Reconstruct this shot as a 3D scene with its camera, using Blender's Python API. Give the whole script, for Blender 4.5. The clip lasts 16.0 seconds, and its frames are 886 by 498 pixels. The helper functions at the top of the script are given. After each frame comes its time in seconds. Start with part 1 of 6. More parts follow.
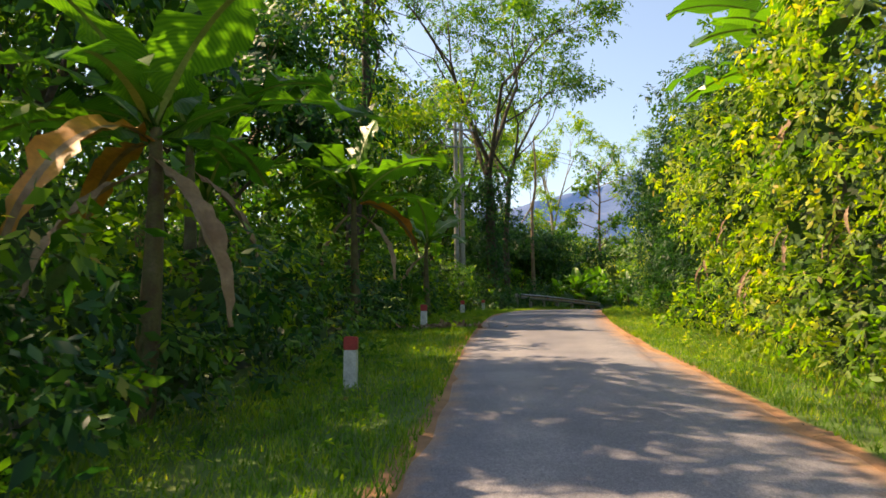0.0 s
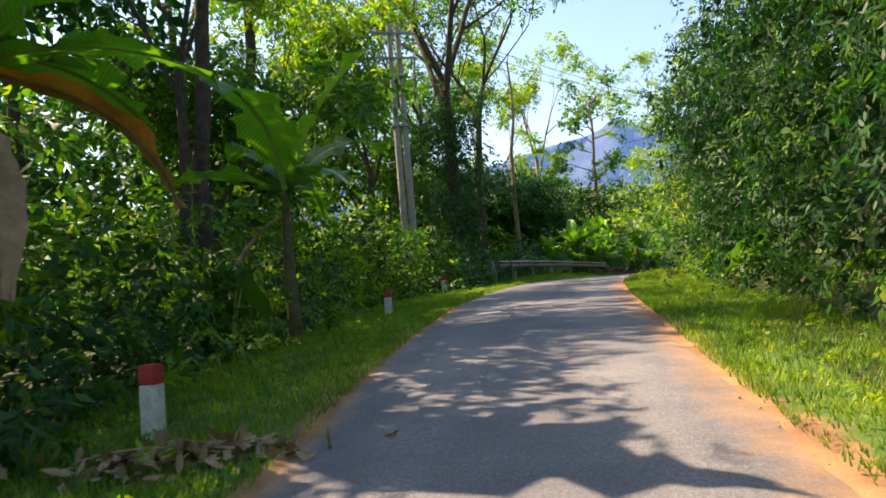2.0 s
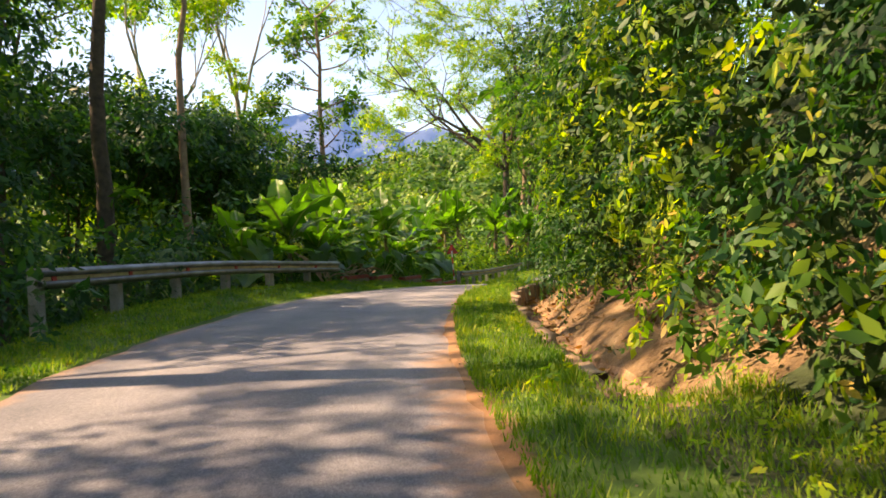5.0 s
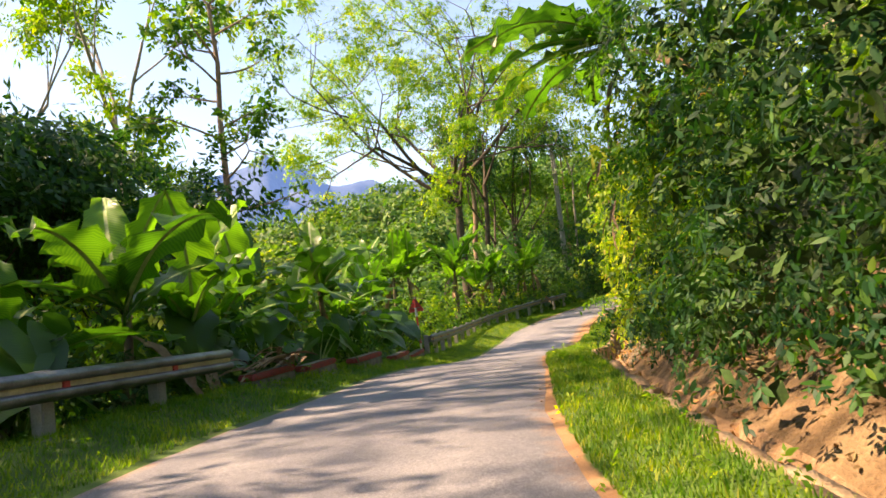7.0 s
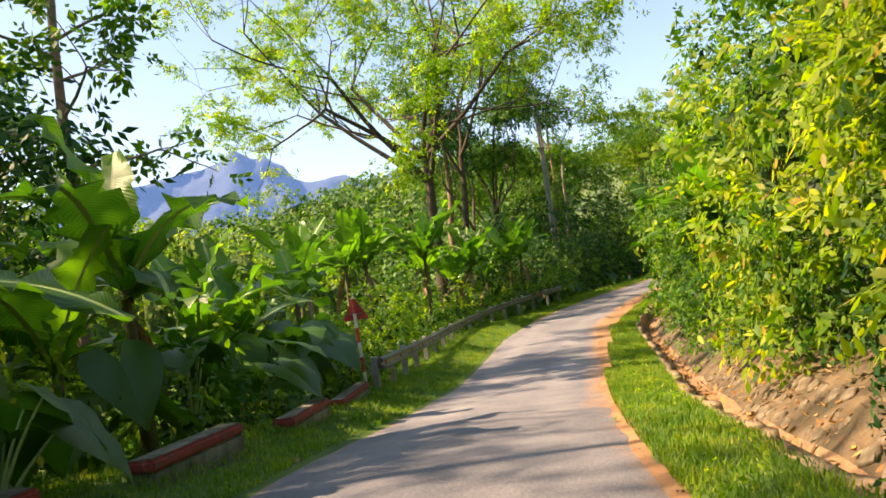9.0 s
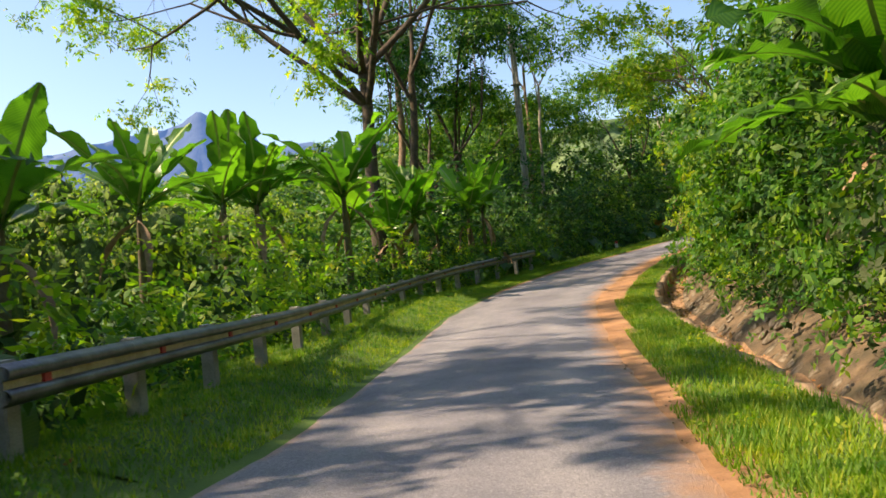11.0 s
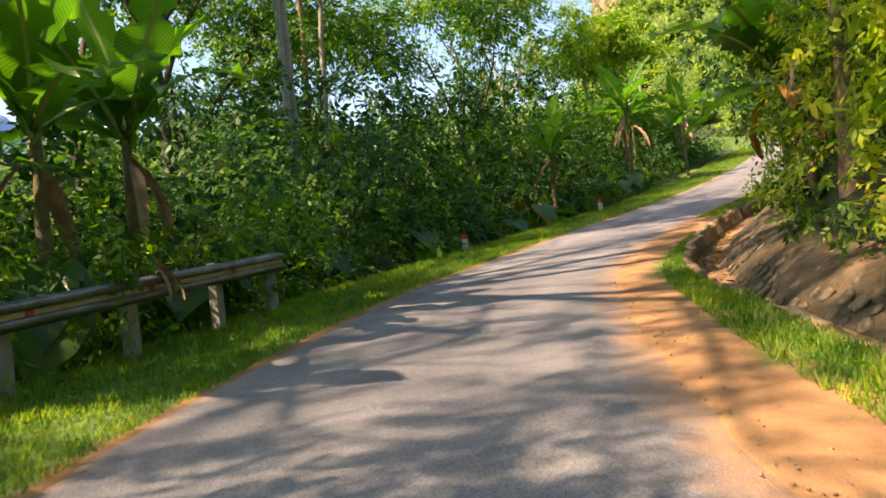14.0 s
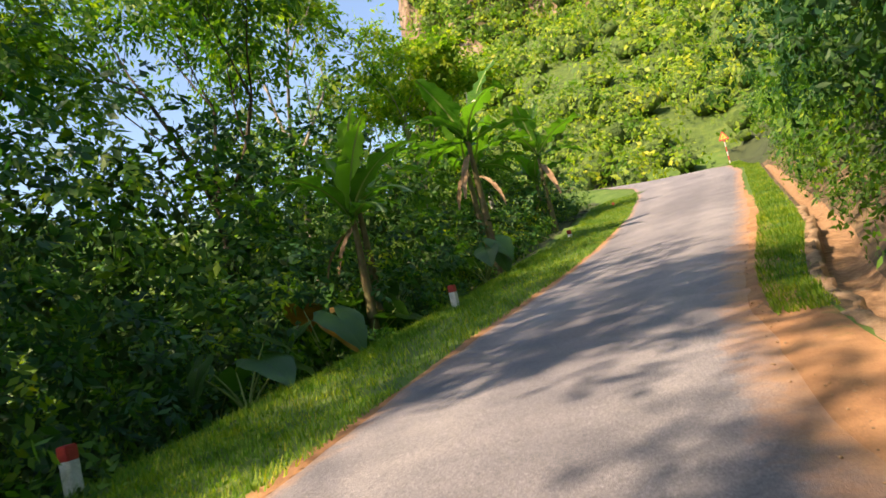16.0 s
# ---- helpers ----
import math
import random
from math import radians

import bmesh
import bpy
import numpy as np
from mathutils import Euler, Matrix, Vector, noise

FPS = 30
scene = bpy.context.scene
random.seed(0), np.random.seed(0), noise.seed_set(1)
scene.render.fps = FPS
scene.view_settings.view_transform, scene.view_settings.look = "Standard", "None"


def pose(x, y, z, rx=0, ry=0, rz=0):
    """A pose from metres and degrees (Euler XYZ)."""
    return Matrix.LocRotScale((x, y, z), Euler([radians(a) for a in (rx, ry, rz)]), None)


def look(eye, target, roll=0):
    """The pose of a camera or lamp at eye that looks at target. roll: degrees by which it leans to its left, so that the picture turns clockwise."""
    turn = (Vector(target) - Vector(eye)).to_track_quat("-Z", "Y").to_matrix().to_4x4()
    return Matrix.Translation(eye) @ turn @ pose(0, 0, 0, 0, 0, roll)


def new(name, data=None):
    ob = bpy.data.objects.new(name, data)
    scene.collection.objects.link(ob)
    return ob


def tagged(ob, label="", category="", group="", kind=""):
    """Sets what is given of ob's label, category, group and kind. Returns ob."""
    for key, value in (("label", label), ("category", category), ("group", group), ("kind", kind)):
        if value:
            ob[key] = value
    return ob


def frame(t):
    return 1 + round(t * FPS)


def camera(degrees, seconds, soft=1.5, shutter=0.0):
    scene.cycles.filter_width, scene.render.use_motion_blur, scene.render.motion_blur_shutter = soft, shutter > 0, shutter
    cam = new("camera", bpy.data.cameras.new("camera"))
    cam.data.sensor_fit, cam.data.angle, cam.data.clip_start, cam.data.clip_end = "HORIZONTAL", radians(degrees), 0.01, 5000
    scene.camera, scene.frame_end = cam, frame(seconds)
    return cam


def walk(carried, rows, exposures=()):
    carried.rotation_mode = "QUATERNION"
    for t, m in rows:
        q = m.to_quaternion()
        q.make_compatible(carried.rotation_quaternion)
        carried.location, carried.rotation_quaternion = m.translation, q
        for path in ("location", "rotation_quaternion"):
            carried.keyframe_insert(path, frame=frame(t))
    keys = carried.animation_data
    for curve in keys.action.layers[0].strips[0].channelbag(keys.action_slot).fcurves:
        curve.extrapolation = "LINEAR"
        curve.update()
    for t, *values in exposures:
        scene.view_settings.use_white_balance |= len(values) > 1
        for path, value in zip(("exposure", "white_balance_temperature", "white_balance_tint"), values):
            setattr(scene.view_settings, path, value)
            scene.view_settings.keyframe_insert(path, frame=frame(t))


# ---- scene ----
cam = camera(62.0, 16.0, soft=1.6, shutter=0.08)
PATH = [
    (0, (0.577, -5.473, 3.235), (0.397, -3.494, 3.454), 0.1),
    (0.5, (0.755, -2.244, 3.527), (0.513, -0.268, 3.722), -0.3),
    (1, (0.907, 0.68, 3.789), (0.61, 2.651, 3.946), -0.6),
    (1.5, (1.098, 3.987, 4.093), (0.831, 5.966, 4.204), -2.5),
    (2, (1.333, 7.084, 4.293), (1.176, 9.074, 4.407), -4.1),
    (2.5, (1.734, 10.269, 4.563), (1.754, 12.266, 4.677), -3.8),
    (3, (1.873, 13.717, 4.793), (2.083, 15.705, 4.871), -2.6),
    (3.5, (2.303, 17.158, 5.038), (2.568, 19.132, 5.221), -4.9),
    (4, (2.601, 20.314, 5.203), (2.865, 22.284, 5.421), -5.3),
    (4.5, (3.065, 23.561, 5.287), (3.282, 25.541, 5.464), -6.0),
    (5, (3.564, 26.509, 5.362), (4.149, 28.422, 5.371), -2.9),
    (5.2, (3.69, 27.709, 5.467), (4.335, 29.602, 5.472), -3.3),
    (7.3, (6.385, 38.282, 5.648), (7.179, 40.112, 5.788), -7.4),
    (7.5, (6.74, 39.174, 5.656), (7.567, 40.99, 5.795), -7.4),
    (8, (7.634, 41.339, 5.703), (8.453, 43.16, 5.818), -7.5),
    (8.2, (8.087, 42.355, 5.703), (8.898, 44.18, 5.81), -7.7),
    (10.3, (13.627, 52.364, 5.364), (14.47, 54.174, 5.484), -7.8),
    (10.5, (14.151, 53.318, 5.28), (14.996, 55.127, 5.382), -7.5),
    (11, (15.891, 56.006, 4.791), (16.784, 57.796, 4.823), -5.5),
    (11.5, (18.016, 59.454, 4.608), (19.032, 61.176, 4.554), -4.3),
    (12, (20.166, 62.761, 4.491), (21.266, 64.43, 4.427), -3.9),
    (12.5, (22.571, 66.17, 4.44), (23.737, 67.794, 4.373), -3.7),
    (13, (24.714, 69.212, 4.522), (25.921, 70.806, 4.48), -3.8),
    (13.5, (27.262, 72.386, 4.637), (28.529, 73.934, 4.6), -4.6),
    (14, (29.646, 75.03, 4.745), (30.979, 76.52, 4.732), -5.9),
    (14.5, (32.473, 77.7, 4.9), (33.86, 79.141, 4.952), -10.6),
    (15, (35.54, 80.072, 5.043), (37.038, 81.397, 5.053), -12.6),
    (15.5, (38.8, 82.219, 5.199), (40.382, 83.441, 5.273), -13.2),
    (16, (42.092, 84.234, 5.475), (43.72, 85.384, 5.634), -13.1),
]
EXPOSURES = ((0.0, 1.2, 7600, 13), (0.5, 1.5, 8200, 16), (1.0, 1.5, 7600, 15), (1.5, 1.45, 6900, 13), (2.0, 1.45, 6900, 11), (2.5, 1.6, 7700, 15), (4.0, 1.6, 7900, 17), (5.2, 1.6, 7900, 18), (7.3, 1.65, 7500, 18), (8.2, 1.75, 7900, 18), (10.3, 0.87, 6500, 9), (11.0, 1.1, 6700, 11), (12.0, 1.18, 7000, 14), (13.0, 1.27, 6950, 14), (14.0, 1.53, 7200, 15), (15.0, 1.35, 6700, 12), (16.0, 1.3, 6900, 14))

walk(cam, [(t, look(eye, target, roll)) for t, eye, target, roll in PATH], EXPOSURES)

# ---- sky and sun ----
SUN_EL, SUN_WAY = radians(47), (-0.93, 0.37)
world = bpy.data.worlds.new("sky")
scene.world = world
world.use_nodes = True
sky = world.node_tree.nodes.new("ShaderNodeTexSky")
sky.sky_type, sky.sun_disc = "NISHITA", False
sky.sun_elevation, sky.sun_rotation = SUN_EL, math.atan2(SUN_WAY[0], SUN_WAY[1])
sky.dust_density, sky.ozone_density = 1.2, 1.5
world.node_tree.links.new(sky.outputs[0], world.node_tree.nodes["Background"].inputs[0])
world.node_tree.nodes["Background"].inputs[1].default_value = 0.12
sun = new("sun", bpy.data.lights.new("sun", "SUN"))
sun.data.energy, sun.data.angle, sun.data.color = 5.0, radians(0.6), (1.0, 0.785, 0.55)
sun.matrix_world = look((SUN_WAY[0] * 60, SUN_WAY[1] * 60, 60 * math.tan(SUN_EL)), (0, 0, 0))


# ---- materials ----
def material(name):
    m = bpy.data.materials.new(name)
    m.use_nodes = True
    return m, m.node_tree.nodes, m.node_tree.links, m.node_tree.nodes["Principled BSDF"]


def ramp(nodes, links, source, *stops):
    r = nodes.new("ShaderNodeValToRGB")
    while len(r.color_ramp.elements) < len(stops):
        r.color_ramp.elements.new(0.5)
    for e, (at, c) in zip(r.color_ramp.elements, stops):
        e.position, e.color = at, (*c, 1)
    links.new(source, r.inputs[0])
    return r.outputs[0]


def tex_noise(nodes, links, scale, detail=4, coord=None, rough=0.55):
    n = nodes.new("ShaderNodeTexNoise")
    n.inputs["Scale"].default_value, n.inputs["Detail"].default_value = scale, detail
    n.inputs["Roughness"].default_value = rough
    if coord is None:
        coord = nodes.new("ShaderNodeTexCoord").outputs["Object"]
    links.new(coord, n.inputs["Vector"])
    return n.outputs["Fac"]


def mixed(nodes, links, fac, a, b, how="MIX"):
    m = nodes.new("ShaderNodeMix")
    m.data_type, m.blend_type = "RGBA", how
    for k, v in ((0, fac), (6, a), (7, b)):
        if isinstance(v, (int, float)):
            m.inputs[k].default_value = v
        elif isinstance(v, tuple):
            m.inputs[k].default_value = (*v, 1)
        else:
            links.new(v, m.inputs[k])
    return m.outputs[2]


def bump(nodes, links, shader, height, strength=0.3, distance=0.02):
    b = nodes.new("ShaderNodeBump")
    b.inputs["Strength"].default_value, b.inputs["Distance"].default_value = strength, distance
    links.new(height, b.inputs["Height"])
    links.new(b.outputs[0], shader.inputs["Normal"])


def rough_mat(name, stops, scale=6.0, fine=60.0, rough=0.85, relief=0.3, distance=0.01, metal=0.0, big=0.0):
    """An uneven opaque surface: colour stops over a noise, with finer grain."""
    m, nodes, links, p = material(name)
    a = tex_noise(nodes, links, scale)
    f = tex_noise(nodes, links, fine, 3)
    c = ramp(nodes, links, a, *stops)
    g = ramp(nodes, links, f, (0.3, (0.62, 0.62, 0.62)), (0.7, (1.0, 1.0, 1.0)))
    c = mixed(nodes, links, 0.8, c, g, "MULTIPLY")
    if big:
        w = ramp(nodes, links, tex_noise(nodes, links, big, 2), (0.35, (0.6, 0.58, 0.55)), (0.6, (1, 1, 1)))
        c = mixed(nodes, links, 0.7, c, w, "MULTIPLY")
    links.new(c, p.inputs["Base Color"])
    p.inputs["Roughness"].default_value, p.inputs["Metallic"].default_value = rough, metal
    bump(nodes, links, p, f, relief, distance)
    return m


def leaf_mat(name, stops, through_light=0.42, gloss=0.52, patch=0.25):
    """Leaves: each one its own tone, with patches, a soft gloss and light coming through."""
    m, nodes, links, p = material(name)
    isle = nodes.new("ShaderNodeNewGeometry").outputs["Random Per Island"]
    c = ramp(nodes, links, isle, *stops)
    w = ramp(nodes, links, tex_noise(nodes, links, patch, 3), (0.3, (0.65, 0.78, 0.7)), (0.7, (1.25, 1.12, 0.9)))
    c = mixed(nodes, links, 1.0, c, w, "MULTIPLY")
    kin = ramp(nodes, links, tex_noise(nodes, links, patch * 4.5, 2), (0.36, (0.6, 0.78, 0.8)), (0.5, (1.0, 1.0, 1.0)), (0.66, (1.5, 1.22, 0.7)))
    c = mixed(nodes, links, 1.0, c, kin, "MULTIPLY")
    links.new(c, p.inputs["Base Color"])
    p.inputs["Roughness"].default_value, p.inputs["Specular IOR Level"].default_value = gloss, 0.3
    t = nodes.new("ShaderNodeBsdfTranslucent")
    lit = mixed(nodes, links, 1.0, c, (1.5, 1.7, 0.5), "MULTIPLY")
    links.new(lit, t.inputs["Color"])
    mix = nodes.new("ShaderNodeMixShader")
    mix.inputs[0].default_value = through_light
    links.new(p.outputs[0], mix.inputs[1])
    links.new(t.outputs[0], mix.inputs[2])
    links.new(mix.outputs[0], nodes["Material Output"].inputs["Surface"])
    return m


def blade_mat(name, base, pale, through_light=0.45):
    """A broad banana blade with fine side veins."""
    m, nodes, links, p = material(name)
    uv = nodes.new("ShaderNodeTexCoord").outputs["UV"]
    wave = nodes.new("ShaderNodeTexWave")
    wave.inputs["Scale"].default_value, wave.inputs["Distortion"].default_value = 14, 1.2
    links.new(uv, wave.inputs["Vector"])
    c = ramp(nodes, links, wave.outputs["Fac"], (0.1, base), (0.9, pale))
    tone = nodes.new("ShaderNodeObjectInfo").outputs["Random"]
    c = mixed(nodes, links, 1.0, c, ramp(nodes, links, tone, (0.0, (0.65, 0.75, 0.7)), (1.0, (1.25, 1.15, 0.9))), "MULTIPLY")
    c = mixed(nodes, links, 0.6, c, ramp(nodes, links, tex_noise(nodes, links, 3.0), (0.3, (0.75, 0.8, 0.7)), (0.7, (1.1, 1.1, 1.0))), "MULTIPLY")
    links.new(c, p.inputs["Base Color"])
    p.inputs["Roughness"].default_value = 0.3
    bump(nodes, links, p, wave.outputs["Fac"], 0.25, 0.01)
    t = nodes.new("ShaderNodeBsdfTranslucent")
    links.new(mixed(nodes, links, 1.0, c, (1.6, 1.8, 0.5), "MULTIPLY"), t.inputs["Color"])
    mix = nodes.new("ShaderNodeMixShader")
    mix.inputs[0].default_value = through_light
    links.new(p.outputs[0], mix.inputs[1])
    links.new(t.outputs[0], mix.inputs[2])
    links.new(mix.outputs[0], nodes["Material Output"].inputs["Surface"])
    return m


def asphalt_mat():
    """Worn asphalt: stone grain, patches, paler wheel bands and sand blown over the edges."""
    m, nodes, links, p = material("worn_asphalt")
    grain = tex_noise(nodes, links, 95, 3, rough=0.7)
    c = ramp(nodes, links, tex_noise(nodes, links, 1.3, 5), (0.3, (0.165, 0.166, 0.192)), (0.7, (0.248, 0.240, 0.262)))
    c = mixed(nodes, links, 0.9, c, ramp(nodes, links, grain, (0.32, (0.42, 0.42, 0.42)), (0.5, (0.95, 0.95, 0.95)), (0.7, (1.75, 1.7, 1.62))), "MULTIPLY")
    c = mixed(nodes, links, 0.8, c, ramp(nodes, links, tex_noise(nodes, links, 0.22, 3), (0.35, (0.68, 0.68, 0.7)), (0.6, (1.05, 1.04, 1.02))), "MULTIPLY")
    chips = ramp(nodes, links, tex_noise(nodes, links, 34, 4, rough=0.75), (0.36, (0.72, 0.72, 0.74)), (0.52, (1.0, 1.0, 1.0)), (0.66, (1.34, 1.31, 1.26)))
    c = mixed(nodes, links, 0.85, c, chips, "MULTIPLY")
    uv = nodes.new("ShaderNodeSeparateXYZ")
    links.new(nodes.new("ShaderNodeTexCoord").outputs["UV"], uv.inputs[0])
    band = ramp(nodes, links, uv.outputs[1], (0.25, (0.9, 0.9, 0.92)), (0.42, (1.1, 1.09, 1.07)), (0.58, (1.1, 1.09, 1.07)), (0.75, (0.88, 0.88, 0.9)))
    c = mixed(nodes, links, 0.8, c, band, "MULTIPLY")
    a = nodes.new("ShaderNodeMath")
    a.operation = "MULTIPLY_ADD"
    links.new(tex_noise(nodes, links, 2.6, 7, rough=0.72), a.inputs[0])
    a.inputs[1].default_value = -0.55
    links.new(uv.outputs[0], a.inputs[2])
    sand = ramp(nodes, links, a.outputs[0], (0.0, (1, 1, 1)), (0.3, (0, 0, 0)))
    soil = ramp(nodes, links, tex_noise(nodes, links, 3.0), (0.3, (0.33, 0.17, 0.08)), (0.7, (0.49, 0.28, 0.14)))
    soil = mixed(nodes, links, 0.7, soil, ramp(nodes, links, grain, (0.3, (0.6, 0.6, 0.6)), (0.7, (1.1, 1.1, 1.1))), "MULTIPLY")
    links.new(mixed(nodes, links, sand, c, soil), p.inputs["Base Color"])
    p.inputs["Roughness"].default_value = 0.78
    bump(nodes, links, p, grain, 0.75, 0.012)
    return m


ASPHALT = asphalt_mat()
TURF = rough_mat("turf", ((0.3, (0.05, 0.11, 0.014)), (0.6, (0.095, 0.17, 0.022)), (0.85, (0.17, 0.15, 0.06))), 1.2, 40, 0.95, 0.6, 0.03)
GROUND = rough_mat("forest_floor", ((0.3, (0.03, 0.045, 0.015)), (0.6, (0.05, 0.07, 0.02)), (0.8, (0.09, 0.065, 0.035))), 0.6, 14, 0.95, 0.6, 0.05)
CONCRETE = rough_mat("aged_concrete", ((0.3, (0.26, 0.25, 0.22)), (0.7, (0.42, 0.40, 0.36))), 4.0, 60, 0.85, 0.25, 0.006)
WHITE = rough_mat("chalky_white_paint", ((0.3, (0.55, 0.54, 0.5)), (0.6, (0.78, 0.77, 0.73))), 9.0, 60, 0.75, 0.2, 0.004)
RED = rough_mat("faded_red_paint", ((0.3, (0.40, 0.035, 0.03)), (0.7, (0.55, 0.06, 0.05))), 9.0, 60, 0.6, 0.2, 0.003)
OLD_CONCRETE = rough_mat("stained_parapet_concrete", ((0.28, (0.075, 0.07, 0.045)), (0.5, (0.21, 0.19, 0.14)), (0.72, (0.34, 0.31, 0.25))), 5.0, 40, 0.9, 0.6, 0.012, big=0.5)
OLD_RED = rough_mat("flaking_red_paint", ((0.3, (0.13, 0.09, 0.07)), (0.45, (0.30, 0.05, 0.04)), (0.62, (0.40, 0.055, 0.045)), (0.78, (0.34, 0.24, 0.19))), 7.0, 40, 0.8, 0.5, 0.006)
YELLOW = rough_mat("yellow_sheeting", ((0.3, (0.62, 0.36, 0.05)), (0.7, (0.8, 0.5, 0.08))), 9.0, 60, 0.5, 0.1, 0.002)
BLACK = rough_mat("black_marking", ((0.3, (0.015, 0.015, 0.015)), (0.7, (0.03, 0.03, 0.03))), 9.0, 60, 0.6, 0.1, 0.002)
GALV = rough_mat("weathered_galvanised_steel", ((0.3, (0.13, 0.125, 0.12)), (0.7, (0.30, 0.30, 0.31))), 3.0, 50, 0.42, 0.15, 0.002, metal=0.75)
CREAM = rough_mat("cream_band", ((0.3, (0.36, 0.29, 0.16)), (0.7, (0.58, 0.48, 0.28))), 5.0, 50, 0.6, 0.15, 0.002)
WIRE = rough_mat("cable_sheath", ((0.3, (0.02, 0.02, 0.022)), (0.7, (0.04, 0.04, 0.045))), 9.0, 60, 0.5, 0.1, 0.001)
BARK_DARK = rough_mat("dark_bark", ((0.3, (0.045, 0.034, 0.024)), (0.7, (0.12, 0.09, 0.06))), 5.0, 30, 0.95, 0.8, 0.04)
BARK_TAN = rough_mat("tan_bark", ((0.3, (0.20, 0.125, 0.075)), (0.7, (0.38, 0.26, 0.17))), 4.0, 26, 0.9, 0.6, 0.03)
BARK_PALE = rough_mat("pale_bark", ((0.3, (0.25, 0.21, 0.16)), (0.7, (0.45, 0.40, 0.33))), 4.0, 26, 0.9, 0.6, 0.03)
STEM = rough_mat("banana_sheath", ((0.3, (0.10, 0.055, 0.03)), (0.55, (0.13, 0.12, 0.04)), (0.75, (0.20, 0.15, 0.08))), 6.0, 40, 0.7, 0.5, 0.02)
DRY = rough_mat("dry_leaf", ((0.3, (0.20, 0.11, 0.055)), (0.7, (0.42, 0.29, 0.17))), 7.0, 40, 0.8, 0.5, 0.02)
ORANGE_LEAF = rough_mat("withered_orange_leaf", ((0.3, (0.50, 0.17, 0.02)), (0.7, (0.72, 0.36, 0.04))), 4.0, 40, 0.6, 0.4, 0.01)
STONE = rough_mat("limestone_rubble", ((0.3, (0.10, 0.075, 0.045)), (0.5, (0.20, 0.155, 0.10)), (0.72, (0.33, 0.275, 0.20))), 2.2, 40, 0.9, 0.5, 0.02)
MORTAR = rough_mat("stained_mortar", ((0.3, (0.06, 0.05, 0.026)), (0.5, (0.13, 0.09, 0.05)), (0.72, (0.25, 0.165, 0.09))), 2.0, 22, 0.95, 0.9, 0.04)
LITTER = rough_mat("leaf_litter", ((0.3, (0.22, 0.12, 0.06)), (0.6, (0.38, 0.23, 0.12)), (0.8, (0.52, 0.37, 0.22))), 8.0, 45, 0.95, 0.8, 0.03)
LIP = rough_mat("sandy_concrete_lip", ((0.3, (0.20, 0.12, 0.06)), (0.55, (0.36, 0.24, 0.14)), (0.75, (0.46, 0.35, 0.23))), 2.4, 30, 0.95, 0.8, 0.03)
BANK = rough_mat("ochre_bank_soil", ((0.28, (0.075, 0.05, 0.025)), (0.5, (0.24, 0.145, 0.07)), (0.72, (0.42, 0.29, 0.155))), 1.7, 20, 0.95, 1.0, 0.06, big=0.5)
# blue air haze is put into this colour and a faint glow
RANGE = rough_mat("haze_tinted_range", ((0.3, (0.022, 0.036, 0.055)), (0.6, (0.04, 0.056, 0.075)), (0.75, (0.14, 0.13, 0.13))), 0.012, 0.09, 1.0, 0.5, 3.0)
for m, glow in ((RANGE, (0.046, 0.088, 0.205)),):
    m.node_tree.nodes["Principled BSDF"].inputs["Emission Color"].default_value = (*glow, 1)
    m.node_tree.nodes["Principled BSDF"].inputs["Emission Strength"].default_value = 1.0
HILL = rough_mat("far_green_hill", ((0.3, (0.10, 0.17, 0.06)), (0.7, (0.17, 0.24, 0.09))), 0.03, 0.2, 1.0, 0.8, 2.0)


def cliff_mat():
    """Bare rock where it is steep, green scrub where it leans back."""
    m, nodes, links, p = material("limestone_and_scrub")
    up = nodes.new("ShaderNodeSeparateXYZ")
    links.new(nodes.new("ShaderNodeNewGeometry").outputs["Normal"], up.inputs[0])
    n = tex_noise(nodes, links, 0.05, 5)
    add = nodes.new("ShaderNodeMath")
    add.operation = "MULTIPLY_ADD"
    links.new(n, add.inputs[0])
    add.inputs[1].default_value = 0.9
    links.new(up.outputs[2], add.inputs[2])
    rock = ramp(nodes, links, tex_noise(nodes, links, 0.25, 6), (0.3, (0.07, 0.055, 0.045)), (0.5, (0.22, 0.15, 0.09)), (0.7, (0.34, 0.27, 0.20)))
    green = ramp(nodes, links, tex_noise(nodes, links, 0.5, 5), (0.3, (0.03, 0.075, 0.015)), (0.7, (0.11, 0.17, 0.03)))
    fac = ramp(nodes, links, add.outputs[0], (1.0, (0, 0, 0)), (1.14, (1, 1, 1)))
    links.new(mixed(nodes, links, fac, rock, green), p.inputs["Base Color"])
    p.inputs["Roughness"].default_value = 0.95
    bump(nodes, links, p, tex_noise(nodes, links, 0.4, 6), 0.9, 1.5)
    return m


